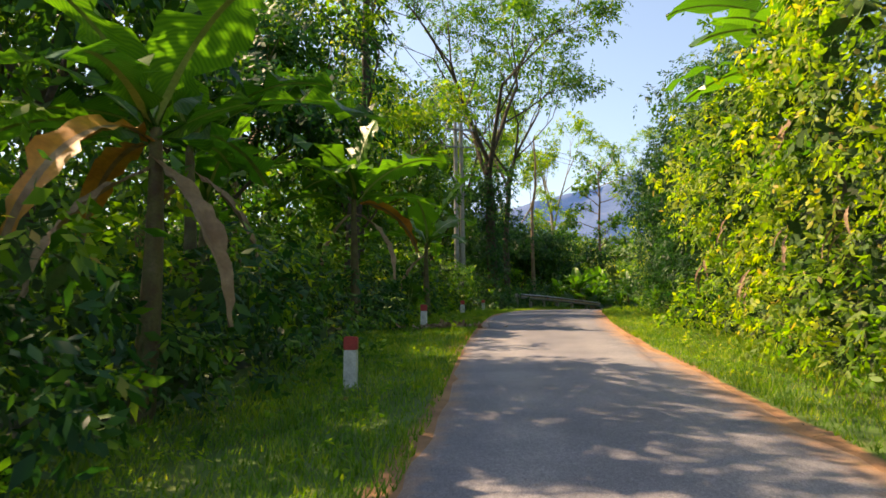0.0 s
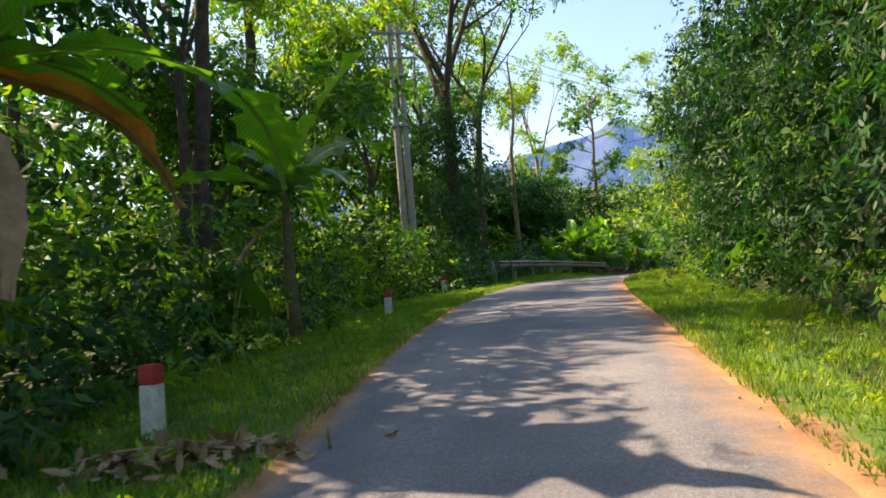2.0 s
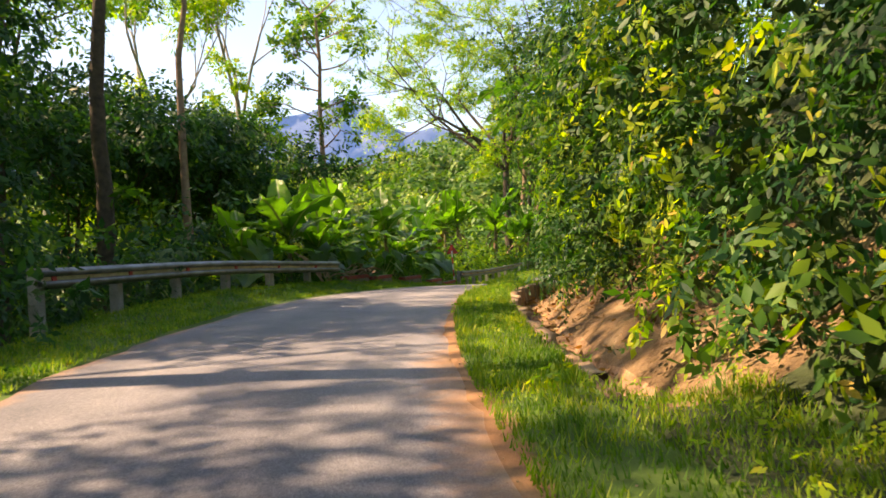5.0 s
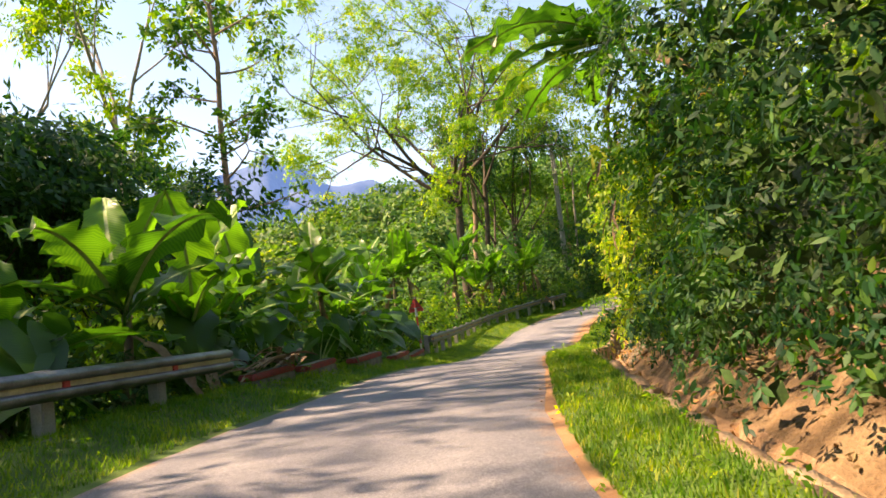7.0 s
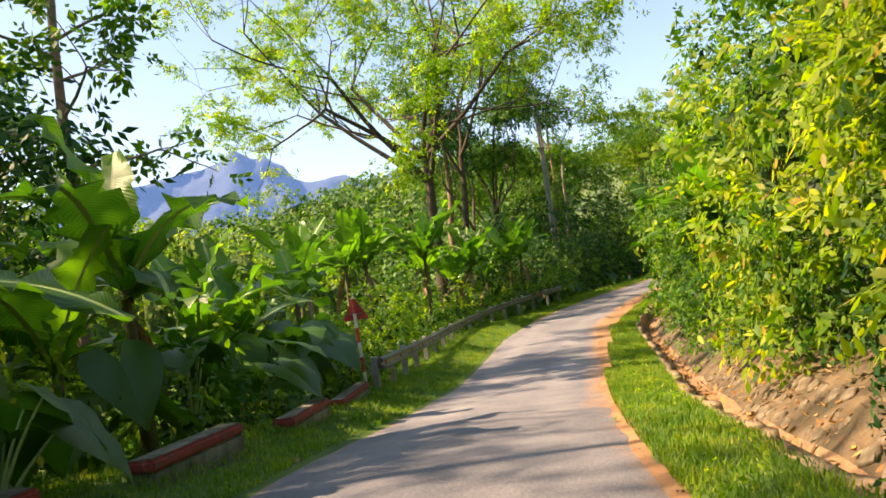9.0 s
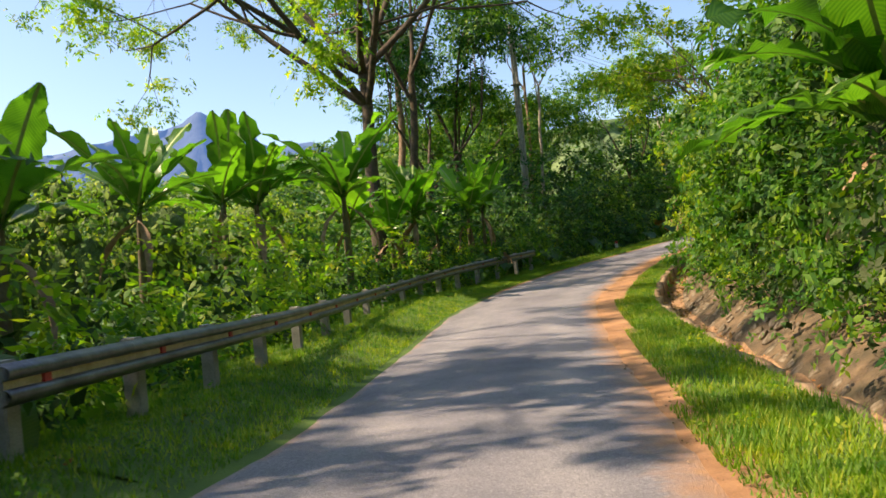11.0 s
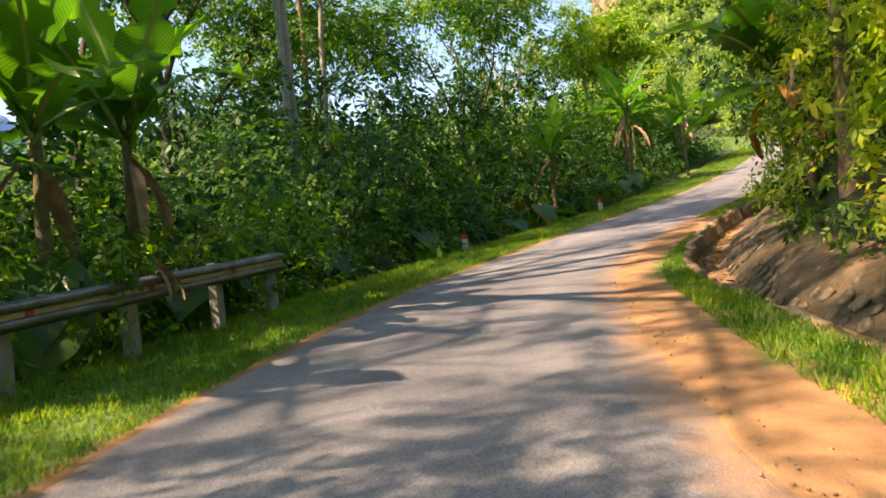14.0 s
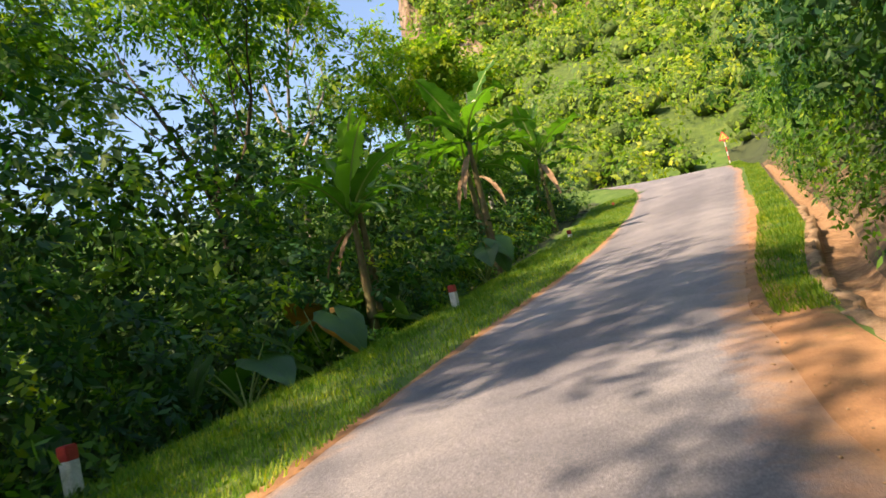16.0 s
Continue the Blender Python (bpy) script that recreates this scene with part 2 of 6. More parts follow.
def verge_mat(name, soil, turf):
    """Bare soil that thins out into turf away from the asphalt, in patches."""
    m, nodes, links, p = material(name)
    uv = nodes.new("ShaderNodeSeparateXYZ")
    links.new(nodes.new("ShaderNodeTexCoord").outputs["UV"], uv.inputs[0])
    f = tex_noise(nodes, links, 70, 3)
    s = mixed(nodes, links, 0.8, ramp(nodes, links, tex_noise(nodes, links, 3.0), *soil), ramp(nodes, links, f, (0.3, (0.62, 0.62, 0.62)), (0.7, (1, 1, 1))), "MULTIPLY")
    s = mixed(nodes, links, 0.85, s, ramp(nodes, links, tex_noise(nodes, links, 0.9, 5, rough=0.65), (0.36, (0.58, 0.55, 0.52)), (0.6, (1.04, 1.03, 1.0))), "MULTIPLY")
    t = mixed(nodes, links, 0.8, ramp(nodes, links, tex_noise(nodes, links, 1.2), *turf), ramp(nodes, links, tex_noise(nodes, links, 40, 3), (0.3, (0.62, 0.62, 0.62)), (0.7, (1, 1, 1))), "MULTIPLY")
    a = nodes.new("ShaderNodeMath")
    a.operation = "MULTIPLY_ADD"
    links.new(tex_noise(nodes, links, 2.4, 6, rough=0.7), a.inputs[0])
    a.inputs[1].default_value = 1.5
    links.new(uv.outputs[0], a.inputs[2])
    half = nodes.new("ShaderNodeMath")
    half.operation = "MULTIPLY"
    links.new(a.outputs[0], half.inputs[0])
    half.inputs[1].default_value = 0.5
    fac = ramp(nodes, links, half.outputs[0], (0.58, (0, 0, 0)), (0.72, (1, 1, 1)))
    links.new(mixed(nodes, links, fac, s, t), p.inputs["Base Color"])
    p.inputs["Roughness"].default_value = 0.95
    bump(nodes, links, p, f, 0.5, 0.015)
    return m


CLIFF = cliff_mat()
TURF_STOPS = ((0.3, (0.05, 0.11, 0.014)), (0.6, (0.095, 0.17, 0.022)), (0.85, (0.17, 0.15, 0.06)))
VERGE = verge_mat("soil_thinning_into_turf", ((0.3, (0.33, 0.17, 0.08)), (0.7, (0.51, 0.28, 0.135))), TURF_STOPS)
# dark, vine and sunny leaf tones also put shade and sun into colour
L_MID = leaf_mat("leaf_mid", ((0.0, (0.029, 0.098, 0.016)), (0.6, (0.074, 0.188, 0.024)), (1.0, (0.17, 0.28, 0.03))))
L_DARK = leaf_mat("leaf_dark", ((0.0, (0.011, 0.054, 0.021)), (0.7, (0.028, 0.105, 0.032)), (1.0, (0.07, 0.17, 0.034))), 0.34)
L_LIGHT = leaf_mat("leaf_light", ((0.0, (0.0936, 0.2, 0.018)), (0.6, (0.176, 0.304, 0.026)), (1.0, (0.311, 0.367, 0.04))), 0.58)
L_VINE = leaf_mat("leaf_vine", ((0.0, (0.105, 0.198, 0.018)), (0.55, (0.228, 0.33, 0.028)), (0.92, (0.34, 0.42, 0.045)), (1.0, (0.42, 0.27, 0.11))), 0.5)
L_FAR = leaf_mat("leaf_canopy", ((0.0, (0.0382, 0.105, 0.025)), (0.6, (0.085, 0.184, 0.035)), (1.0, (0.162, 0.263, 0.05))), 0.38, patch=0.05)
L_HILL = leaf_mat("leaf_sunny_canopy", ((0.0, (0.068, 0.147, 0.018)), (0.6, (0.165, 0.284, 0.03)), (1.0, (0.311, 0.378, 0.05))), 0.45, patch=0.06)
L_DRY = leaf_mat("fallen_leaf", ((0.0, (0.14, 0.07, 0.035)), (0.5, (0.28, 0.15, 0.07)), (1.0, (0.45, 0.31, 0.18))), 0.15, 0.7, 0.5)
GRASS = leaf_mat("grass_blade", ((0.0, (0.0761, 0.167, 0.016)), (0.7, (0.162, 0.284, 0.025)), (1.0, (0.305, 0.333, 0.06))), 0.42, 0.6, 0.5)
BLADE = blade_mat("banana_blade", (0.05, 0.15, 0.022), (0.09, 0.205, 0.03), 0.5)
BLADE_YOUNG = blade_mat("young_banana_blade", (0.09, 0.225, 0.026), (0.135, 0.285, 0.035), 0.55)
# shade inside the bushes, put into a dark leaf colour
INNER_DARK = rough_mat("darkened_inner_leaves", ((0.3, (0.032, 0.075, 0.015)), (0.6, (0.052, 0.115, 0.02)), (0.8, (0.085, 0.10, 0.028))), 5.0, 30, 0.95, 0.3, 0.02)
CANOPY = rough_mat("sunny_canopy_mass", ((0.3, (0.05, 0.10, 0.016)), (0.55, (0.12, 0.20, 0.026)), (0.75, (0.21, 0.27, 0.04))), 0.9, 5.0, 0.9, 1.0, 0.5)
RIB = rough_mat("pale_rib", ((0.3, (0.24, 0.34, 0.08)), (0.7, (0.36, 0.46, 0.14))), 9.0, 60, 0.5, 0.1, 0.002)
TARO = blade_mat("taro_blade", (0.045, 0.12, 0.026), (0.055, 0.138, 0.028), 0.38)


# ---- small builders ----
def mesh_object(name, verts, faces, mats, parent=None, label="", index=None, smooth=False):
    """A mesh from arrays; faces may be triangles or quads of one size, or a plain list."""
    me = bpy.data.meshes.new(name)
    if isinstance(faces, np.ndarray):
        n, k = faces.shape
        me.vertices.add(len(verts))
        me.vertices.foreach_set("co", np.asarray(verts, np.float32).ravel())
        me.loops.add(n * k)
        me.loops.foreach_set("vertex_index", faces.astype(np.int32).ravel())
        me.polygons.add(n)
        me.polygons.foreach_set("loop_start", np.arange(0, n * k, k, dtype=np.int32))
        me.update(calc_edges=True)
    else:
        me.from_pydata([tuple(v) for v in verts], [], faces)
    for m in mats if isinstance(mats, (list, tuple)) else [mats]:
        me.materials.append(m)
    if index is not None:
        me.polygons.foreach_set("material_index", np.asarray(index, np.int32))
    if smooth:
        me.polygons.foreach_set("use_smooth", np.ones(len(me.polygons), bool))
    me.update()
    ob = new(name, me)
    if parent:
        ob.parent = parent
    if label:
        ob["label"] = label
    return ob


def part(name, bm, mat, parent, label="", smooth=False):
    """Links a bmesh as one mesh object under a thing or a part."""
    me = bpy.data.meshes.new(name)
    bm.to_mesh(me)
    bm.free()
    me.materials.append(mat)
    if smooth:
        me.polygons.foreach_set("use_smooth", np.ones(len(me.polygons), bool))
    ob = new(name, me)
    ob.parent = parent
    if label:
        ob["label"] = label
    return ob


def thing(name, m, label, category, group="", kind=""):
    ob = new(name)
    ob.matrix_world = m
    return tagged(ob, label, category, group, kind)


def box(sx, sy, sz, at=(0, 0, 0), bevel=0.0, taper=1.0, bm=None):
    """A box standing on z = at.z, tapered to its top, with rounded edges."""
    bm = bm or bmesh.new()
    made = bmesh.ops.create_cube(bm, size=1)["verts"]
    for v in made:
        k = taper if v.co.z > 0 else 1.0
        v.co = Vector((v.co.x * sx * k + at[0], v.co.y * sy * k + at[1], (v.co.z + 0.5) * sz + at[2]))
    if bevel:
        edges = list({e for v in made for e in v.link_edges})
        bmesh.ops.bevel(bm, geom=edges, offset=bevel, segments=2, affect="EDGES")
    return bm


def rod(r0, r1, h, at=(0, 0, 0), sides=12, bm=None):
    bm = bm or bmesh.new()
    made = bmesh.ops.create_cone(bm, cap_ends=True, segments=sides, radius1=r0, radius2=r1, depth=h)["verts"]
    bmesh.ops.translate(bm, verts=made, vec=(at[0], at[1], at[2] + h / 2))
    return bm


def tube_arrays(lines, sides=7):
    """Rings swept along lines of (points, radii): one mesh's vertices and quads."""
    verts, faces, base = [], [], 0
    ang = np.arange(sides) * 2 * np.pi / sides
    for pts, radii in lines:
        pts = np.asarray(pts, float)
        t = np.gradient(pts, axis=0)
        t /= np.linalg.norm(t, axis=1)[:, None] + 1e-9
        ref = np.array([0.31, 0.95, 0.05]) if abs(t[0] @ np.array([0.31, 0.95, 0.05])) < 0.9 else np.array([1.0, 0, 0])
        u = np.cross(t, ref)
        u /= np.linalg.norm(u, axis=1)[:, None] + 1e-9
        v = np.cross(t, u)
        ring = u[:, None] * np.cos(ang)[None, :, None] + v[:, None] * np.sin(ang)[None, :, None]
        verts.append((pts[:, None] + ring * np.asarray(radii)[:, None, None]).reshape(-1, 3))
        for i in range(len(pts) - 1):
            for k in range(sides):
                a, b = base + i * sides + k, base + i * sides + (k + 1) % sides
                faces.append((a, b, b + sides, a + sides))
        base += len(pts) * sides
    return np.concatenate(verts), np.array(faces)


def unit(v):
    return v / (np.linalg.norm(v, axis=1)[:, None] + 1e-9)


def sprays(rng, p, n, size, per=6, droop=0.55):
    """Twigs at every per-th point, each with leaves set left and right along it: their places, faces and directions."""
    p, n = p[::per], unit(n[::per])
    k = len(p)
    d = 0.55 * n + 0.9 * unit(np.cross(n, rng.normal(size=(k, 3))))
    d[:, 2] -= droop * 0.55
    d = unit(d)
    face = 0.75 * n + 0.3 * rng.normal(size=(k, 3))
    face[:, 2] += 0.55
    b = unit(np.cross(unit(face), d))
    face = np.cross(d, b)
    length = size * per * 0.3 * rng.uniform(0.7, 1.3, k)
    P, F, A = [], [], []
    for i in range(per):
        t = (i + 0.4) / per
        side = 0.0 if i == per - 1 else (1.0 if i % 2 else -1.0)
        q = p + d * (length * t)[:, None] + 0.06 * size * rng.normal(size=(k, 3))
        q[:, 2] -= length * 0.4 * droop * t * t
        a = (0.5 + (side == 0)) * d + side * 0.85 * b + 0.2 * rng.normal(size=(k, 3))
        a[:, 2] -= droop * 0.5
        P.append(q)
        F.append(face + 0.25 * rng.normal(size=(k, 3)))
        A.append(a)
    return np.concatenate(P), np.concatenate(F), unit(np.concatenate(A))


def leaf_arrays(rng, p, n, size, slim=0.42, droop=0.55, fine=False, along=None):
    """Folded, drooping leaves at points p facing n, pointing along the ways given: two triangles each, four where fine."""
    k = len(p)
    if along is None:
        n = unit(n + 0.42 * rng.normal(size=(k, 3)))
        a = unit(np.cross(n, rng.normal(size=(k, 3))))
        a[:, 2] -= droop
        a = unit(a)
    else:
        n, a = unit(n), along
    b = np.cross(n, a)
    b /= np.linalg.norm(b, axis=1)[:, None] + 1e-9
    L = (size * rng.uniform(0.5, 1.45, k))[:, None]
    W = L * slim * 0.5
    mid = p + a * L * 0.42
    if fine:
        low, high = p + a * L * 0.28 - n * L * 0.01, p + a * L * 0.62 - n * L * 0.05
        verts = np.stack([p, low + b * W * 0.85 - n * W * 0.3, high + b * W * 0.8 - n * W * 0.3, p + a * L - n * L * 0.16, high - b * W * 0.8 - n * W * 0.3, low - b * W * 0.85 - n * W * 0.3], 1).reshape(-1, 3)
        i = np.arange(k)[:, None] * 6
        return verts, np.concatenate([i + [[0, 1, 2]], i + [[0, 2, 3]], i + [[0, 3, 4]], i + [[0, 4, 5]]])
    verts = np.stack([p, mid + b * W - n * W * 0.35, p + a * L - n * L * 0.12, mid - b * W - n * W * 0.35], 1).reshape(-1, 3)
    i = np.arange(k)[:, None] * 4
    faces = np.concatenate([i + [[0, 1, 2]], i + [[0, 2, 3]]])
    return verts, faces


def blob_points(rng, blobs, per_m2, shell=0.72, face=None):
    """Points and outward directions over lumpy ellipsoids (x, y, z, radius, radius up); face: the side on which leaves grow."""
    P, N = [], []
    B = np.array(blobs, float)
    for i, (x, y, z, r, rz) in enumerate(B):
        k = int(per_m2 * 4.4 * r * (r + rz) / 2 * 1.4)
        d = rng.normal(size=(k, 3))
        d /= np.linalg.norm(d, axis=1)[:, None]
        d = d[d[:, 2] > -0.45]
        if face is not None:
            d = d[d[:, :2] @ np.asarray(face[i]) > -0.3]
        ph = rng.uniform(0, 6.28, 3)
        lump = 1 + 0.16 * np.sin(5 * d[:, 0] + ph[0]) * np.sin(5 * d[:, 1] + ph[1]) + 0.14 * np.sin(9 * d[:, 2] + 4 * d[:, 0] + ph[2])
        rad = lump * (shell + (1.04 - shell) * np.sqrt(rng.uniform(0, 1, len(d)))) if shell > 0.1 else np.minimum(np.abs(rng.normal(0, 0.5, len(d))), 1.1)
        p = np.array([x, y, z]) + d * rad[:, None] * np.array([r, r, rz])
        near = B[(np.abs(B[:, 0] - x) < r + B[:, 3]) & (np.abs(B[:, 1] - y) < r + B[:, 3]) & (np.arange(len(B)) != i)]
        if len(near) and shell > 0.5:
            q = (p[:, None, :] - near[None, :, :3]) / near[None][:, :, [3, 3, 4]]
            keep = (q**2).sum(-1).min(1) > 0.5
            p, d = p[keep], d[keep]
        P.append(p)
        N.append(d)
    return np.concatenate(P), np.concatenate(N)


T = (1 + 5**0.5) / 2
ICO_V = np.array([(-1, T, 0), (1, T, 0), (-1, -T, 0), (1, -T, 0), (0, -1, T), (0, 1, T), (0, -1, -T), (0, 1, -T), (T, 0, -1), (T, 0, 1), (-T, 0, -1), (-T, 0, 1)]) / math.hypot(1, T)
ICO_F = np.array([(0, 11, 5), (0, 5, 1), (0, 1, 7), (0, 7, 10), (0, 10, 11), (1, 5, 9), (5, 11, 4), (11, 10, 2), (10, 7, 6), (7, 1, 8), (3, 9, 4), (3, 4, 2), (3, 2, 6), (3, 6, 8), (3, 8, 9), (4, 9, 5), (2, 4, 11), (6, 2, 10), (8, 6, 7), (9, 8, 1)])


def with_cores(rng, v, f, blobs, k):
    """Adds a dense core to each lump, and says which faces are of it."""
    B = np.array(blobs, float)
    core = B[:, None, :3] + ICO_V[None] * B[:, None][:, :, [3, 3, 4]] * k * rng.uniform(0.55, 1.1, (len(B), 12, 1))
    cf = (np.arange(len(B))[:, None, None] * 12 + ICO_F[None]).reshape(-1, 3) + len(v)
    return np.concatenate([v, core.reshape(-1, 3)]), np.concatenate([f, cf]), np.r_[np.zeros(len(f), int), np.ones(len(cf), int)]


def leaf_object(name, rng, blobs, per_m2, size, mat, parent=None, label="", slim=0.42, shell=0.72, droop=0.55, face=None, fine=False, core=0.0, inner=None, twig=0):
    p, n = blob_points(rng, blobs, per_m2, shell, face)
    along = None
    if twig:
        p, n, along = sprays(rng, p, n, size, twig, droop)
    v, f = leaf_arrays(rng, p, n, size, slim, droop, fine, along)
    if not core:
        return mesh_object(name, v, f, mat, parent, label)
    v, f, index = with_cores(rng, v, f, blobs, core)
    return mesh_object(name, v, f, [mat, inner or INNER_DARK], parent, label, index)


# ---- the road's line ----
NODES = (
    (1.9, -22.0, 0.5, 1.7), (1.53, -5.53, 1.84, 1.65), (1.47, 0.48, 2.37, 1.58), (1.36, 6.49, 2.86, 1.56), (1.43, 12.5, 3.31, 1.6),
    (1.78, 18.52, 3.69, 1.75), (2.26, 24.54, 3.92, 1.92), (3.08, 30.57, 4.18, 1.95), (4.56, 36.44, 4.37, 2.0), (6.74, 42.22, 4.43, 1.97),
    (9.71, 47.53, 4.31, 1.81), (12.76, 52.72, 4.05, 1.72), (16.07, 57.77, 3.55, 1.73), (19.43, 62.76, 3.2, 1.81), (22.83, 67.74, 3.14, 1.93),
    (26.37, 72.65, 3.28, 1.95), (30.57, 77.07, 3.48, 2.0), (35.18, 81.11, 3.71, 1.95), (40.26, 84.48, 4.03, 1.82), (49.06, 87.82, 4.75, 1.82),
    (60.1, 90.32, 5.9, 2.0), (72.0, 93.2, 7.5, 2.25), (84.0, 96.4, 9.3, 2.8),
)


def spline(nodes, step=0.5):
    q = np.array(nodes, float)
    q = np.concatenate([[2 * q[0] - q[1]], q, [2 * q[-1] - q[-2]]])
    out = []
    for a, b, c, d in zip(q, q[1:], q[2:], q[3:]):
        k = max(2, int(np.hypot(*(c - b)[:2]) / step))
        t = (np.arange(k) / k)[:, None]
        out.append(0.5 * (2 * b + (c - a) * t + (2 * a - 5 * b + 4 * c - d) * t**2 + (3 * b - a - 3 * c + d) * t**3))
    return np.concatenate(out + [q[-2:-1]])


LINE = spline(NODES)
# The land's line goes straight on where the road itself bends away.
ahead = LINE[-1, :2] - LINE[-6, :2]
ahead /= np.hypot(*ahead)
tail = np.array([(*(LINE[-1, :2] + ahead * d), LINE[-1, 2] + min(d, 16) * 0.13, 2.4) for d in np.arange(2, 300, 2.0)])
back = LINE[0, :2] - LINE[4, :2]
back /= np.hypot(*back)
nose = np.array([(*(LINE[0, :2] + back * d), LINE[0, 2] - min(d, 40) * 0.05, 1.7) for d in np.arange(150, 1, -3.0)])
LAND = np.concatenate([nose, LINE, tail])
LAND_T = np.gradient(LAND[:, :2], axis=0)
LAND_T /= np.linalg.norm(LAND_T, axis=1)[:, None]
LAND_R = np.stack([LAND_T[:, 1], -LAND_T[:, 0]], 1)
LAND_S = np.r_[0, np.cumsum(np.hypot(*np.diff(LAND[:, :2], axis=0).T))]
LAND_S -= LAND_S[np.argmin(np.hypot(LAND[:, 0] - 1.53, LAND[:, 1] + 5.53))]


def smooth(a, b, v):
    t = np.clip((v - a) / (b - a), 0, 1)
    return t * t * (3 - 2 * t)


def lip(s):
    """How far from the asphalt the drain's near edge runs."""
    return np.interp(s, (62, 66, 70, 74, 96, 100, 104, 110, 114, 120, 132), (1.0, 1.11, 1.34, 1.45, 1.45, 1.2, 0.92, 0.68, 0.64, 0.95, 1.0))


def rise(s, lat, half):
    """The land's height over the road's middle at s, for a place lat metres to the right."""
    s, lat = np.asarray(s, float), np.asarray(lat, float)
    e = np.maximum(np.abs(lat) - half, 0)
    drain = smooth(37, 39, s) * (1 - smooth(150, 160, s))
    d = e - lip(s)
    cut = np.interp(d, [-1, 0, 0.14, 0.18, 0.65, 0.75, 1.45, 2.0], [0, -0.02, -0.02, -0.36, -0.38, -0.3, 0.22, 0.42])
    flat = np.interp(e, [0, 2.1, 3.0], [0, -0.02, 0.35])
    steep = 0.55 + 0.6 * drain
    bank = np.maximum(np.where(drain > 0.5, d - 2.0, e - 2.5), 0)
    bank = np.minimum(bank, 4) * steep + np.clip(bank - 4, 0, 60) * 0.42
    right = cut * drain + flat * (1 - drain) + bank
    lift = 0.30 * smooth(40, 48, s) * (1 - smooth(86, 96, s))
    fall = smooth(30, 44, s) * (1 - 0.55 * smooth(84, 100, s))
    d = np.maximum(e - 1.9 - 0.7 * (smooth(68, 78, s) + 1 - smooth(40, 46, s)), 0)
    left = lift * smooth(0, 1.2, e) - 0.04 * np.minimum(e, 1.9)
    left = left - np.minimum(d, 9) * (0.05 + 0.42 * fall) - np.clip(d - 9, 0, 40) * (0.16 + 0.1 * fall)
    left = left + np.clip(d - 70, 0, 900) * 0.13 + 6 * np.sin(d / 60 + s / 50) * smooth(60, 160, d)
    high = smooth(126, 142, s)
    left = left * (1 - high) + high * (0.08 * smooth(150, 166, s) * np.minimum(e, 14) - 0.03 * np.minimum(e, 20) - np.clip(e - 30, 0, 60) * 0.25)
    z = np.where(lat > 0, right, left)
    hill = np.maximum(s - 176, 0)
    hill = hill * 0.5 * smooth(-75 - 0.3 * hill, -10 - 0.3 * hill, lat)
    side = np.maximum(lat - 9, 0) * 0.65 * smooth(96, 130, s) + 0
    return z + np.minimum(hill + side, 95)


def rd(s, lat, up=0.0):
    """The place lat metres right of the road's middle at s, up metres over the land."""
    x, y, z, w = (np.interp(s, LAND_S, LAND[:, k]) for k in range(4))
    rx, ry = np.interp(s, LAND_S, LAND_R[:, 0]), np.interp(s, LAND_S, LAND_R[:, 1])
    return Vector((x + rx * lat, y + ry * lat, z + float(rise(s, lat, w)) + up))


def sl(x, y):
    k = int(np.argmin((LAND[:, 0] - x) ** 2 + (LAND[:, 1] - y) ** 2))
    return LAND_S[k], (x - LAND[k, 0]) * LAND_R[k, 0] + (y - LAND[k, 1]) * LAND_R[k, 1]


def on(x, y, up=0.0):
    """The place on the land at x, y."""
    s, lat = sl(x, y)
    return Vector((x, y, rd(s, lat).z + up))


def heading(s):
    return math.degrees(math.atan2(-np.interp(s, LAND_S, LAND_T[:, 0]), np.interp(s, LAND_S, LAND_T[:, 1])))


# ---- ground, road, shoulders ----
rng = np.random.RandomState(4)
lats = np.r_[-1400, -1000, -700, -480, -340, -240, -170, -120, -90, -68, -52, -40, -30, -23, -17, -13, -10, -8, -6.6, -5.6, -4.9, -4.4, -3.9, -3.4, -2.9, -2.2, -1.2, 0, 1.2, 2.0, 2.4, 2.8]
cuts = np.r_[0.0, 0.14, 0.18, 0.4, 0.65, 0.75, 1.1, 1.45, 2.0, 2.6, 3.4, 4.6, 6, 9, 12, 16, 22, 30, 42, 58, 80]
ss = np.r_[np.arange(-150, -16, 8), np.arange(-16, 176, 0.8), np.arange(176, 330, 6)]
rows = []
for s in ss:
    x, y, z, w = (np.interp(s, LAND_S, LAND[:, k]) for k in range(4))
    lat = np.r_[lats, w + float(lip(s)) + cuts]
    lat[:27] = np.where(lats[:27] > -5, lats[:27] - (w - 1.7), lats[:27])
    lat[30:32] = w + np.array([0.35, 0.7]) * min(1.0, float(lip(s)))
    h = rise(s, lat, w)
    e = np.abs(lat) - w
    h = h + np.where((e > 0.3) & (e < 1.15), rng.uniform(-0.012, 0.012, len(lat)), 0) + np.where(e > 2.9, rng.uniform(-0.12, 0.12, len(lat)) * np.minimum(e / 4, 3), 0)
    h = h + np.where((np.arange(len(lat)) >= 36) & (np.arange(len(lat)) <= 40) & (s > 38), rng.uniform(-0.075, 0.075, len(lat)), 0)
    h = np.where(e < 0.25, h - 0.03, h)
    rx, ry = np.interp(s, LAND_S, LAND_R[:, 0]), np.interp(s, LAND_S, LAND_R[:, 1])
    rows.append(np.stack([x + rx * lat, y + ry * lat, z + h], 1))
grid = np.array(rows)
nr, nc = grid.shape[:2]
ii = (np.arange(nr - 1)[:, None] * nc + np.arange(nc - 1)[None]).ravel()
faces = np.stack([ii, ii + 1, ii + nc + 1, ii + nc], 1)
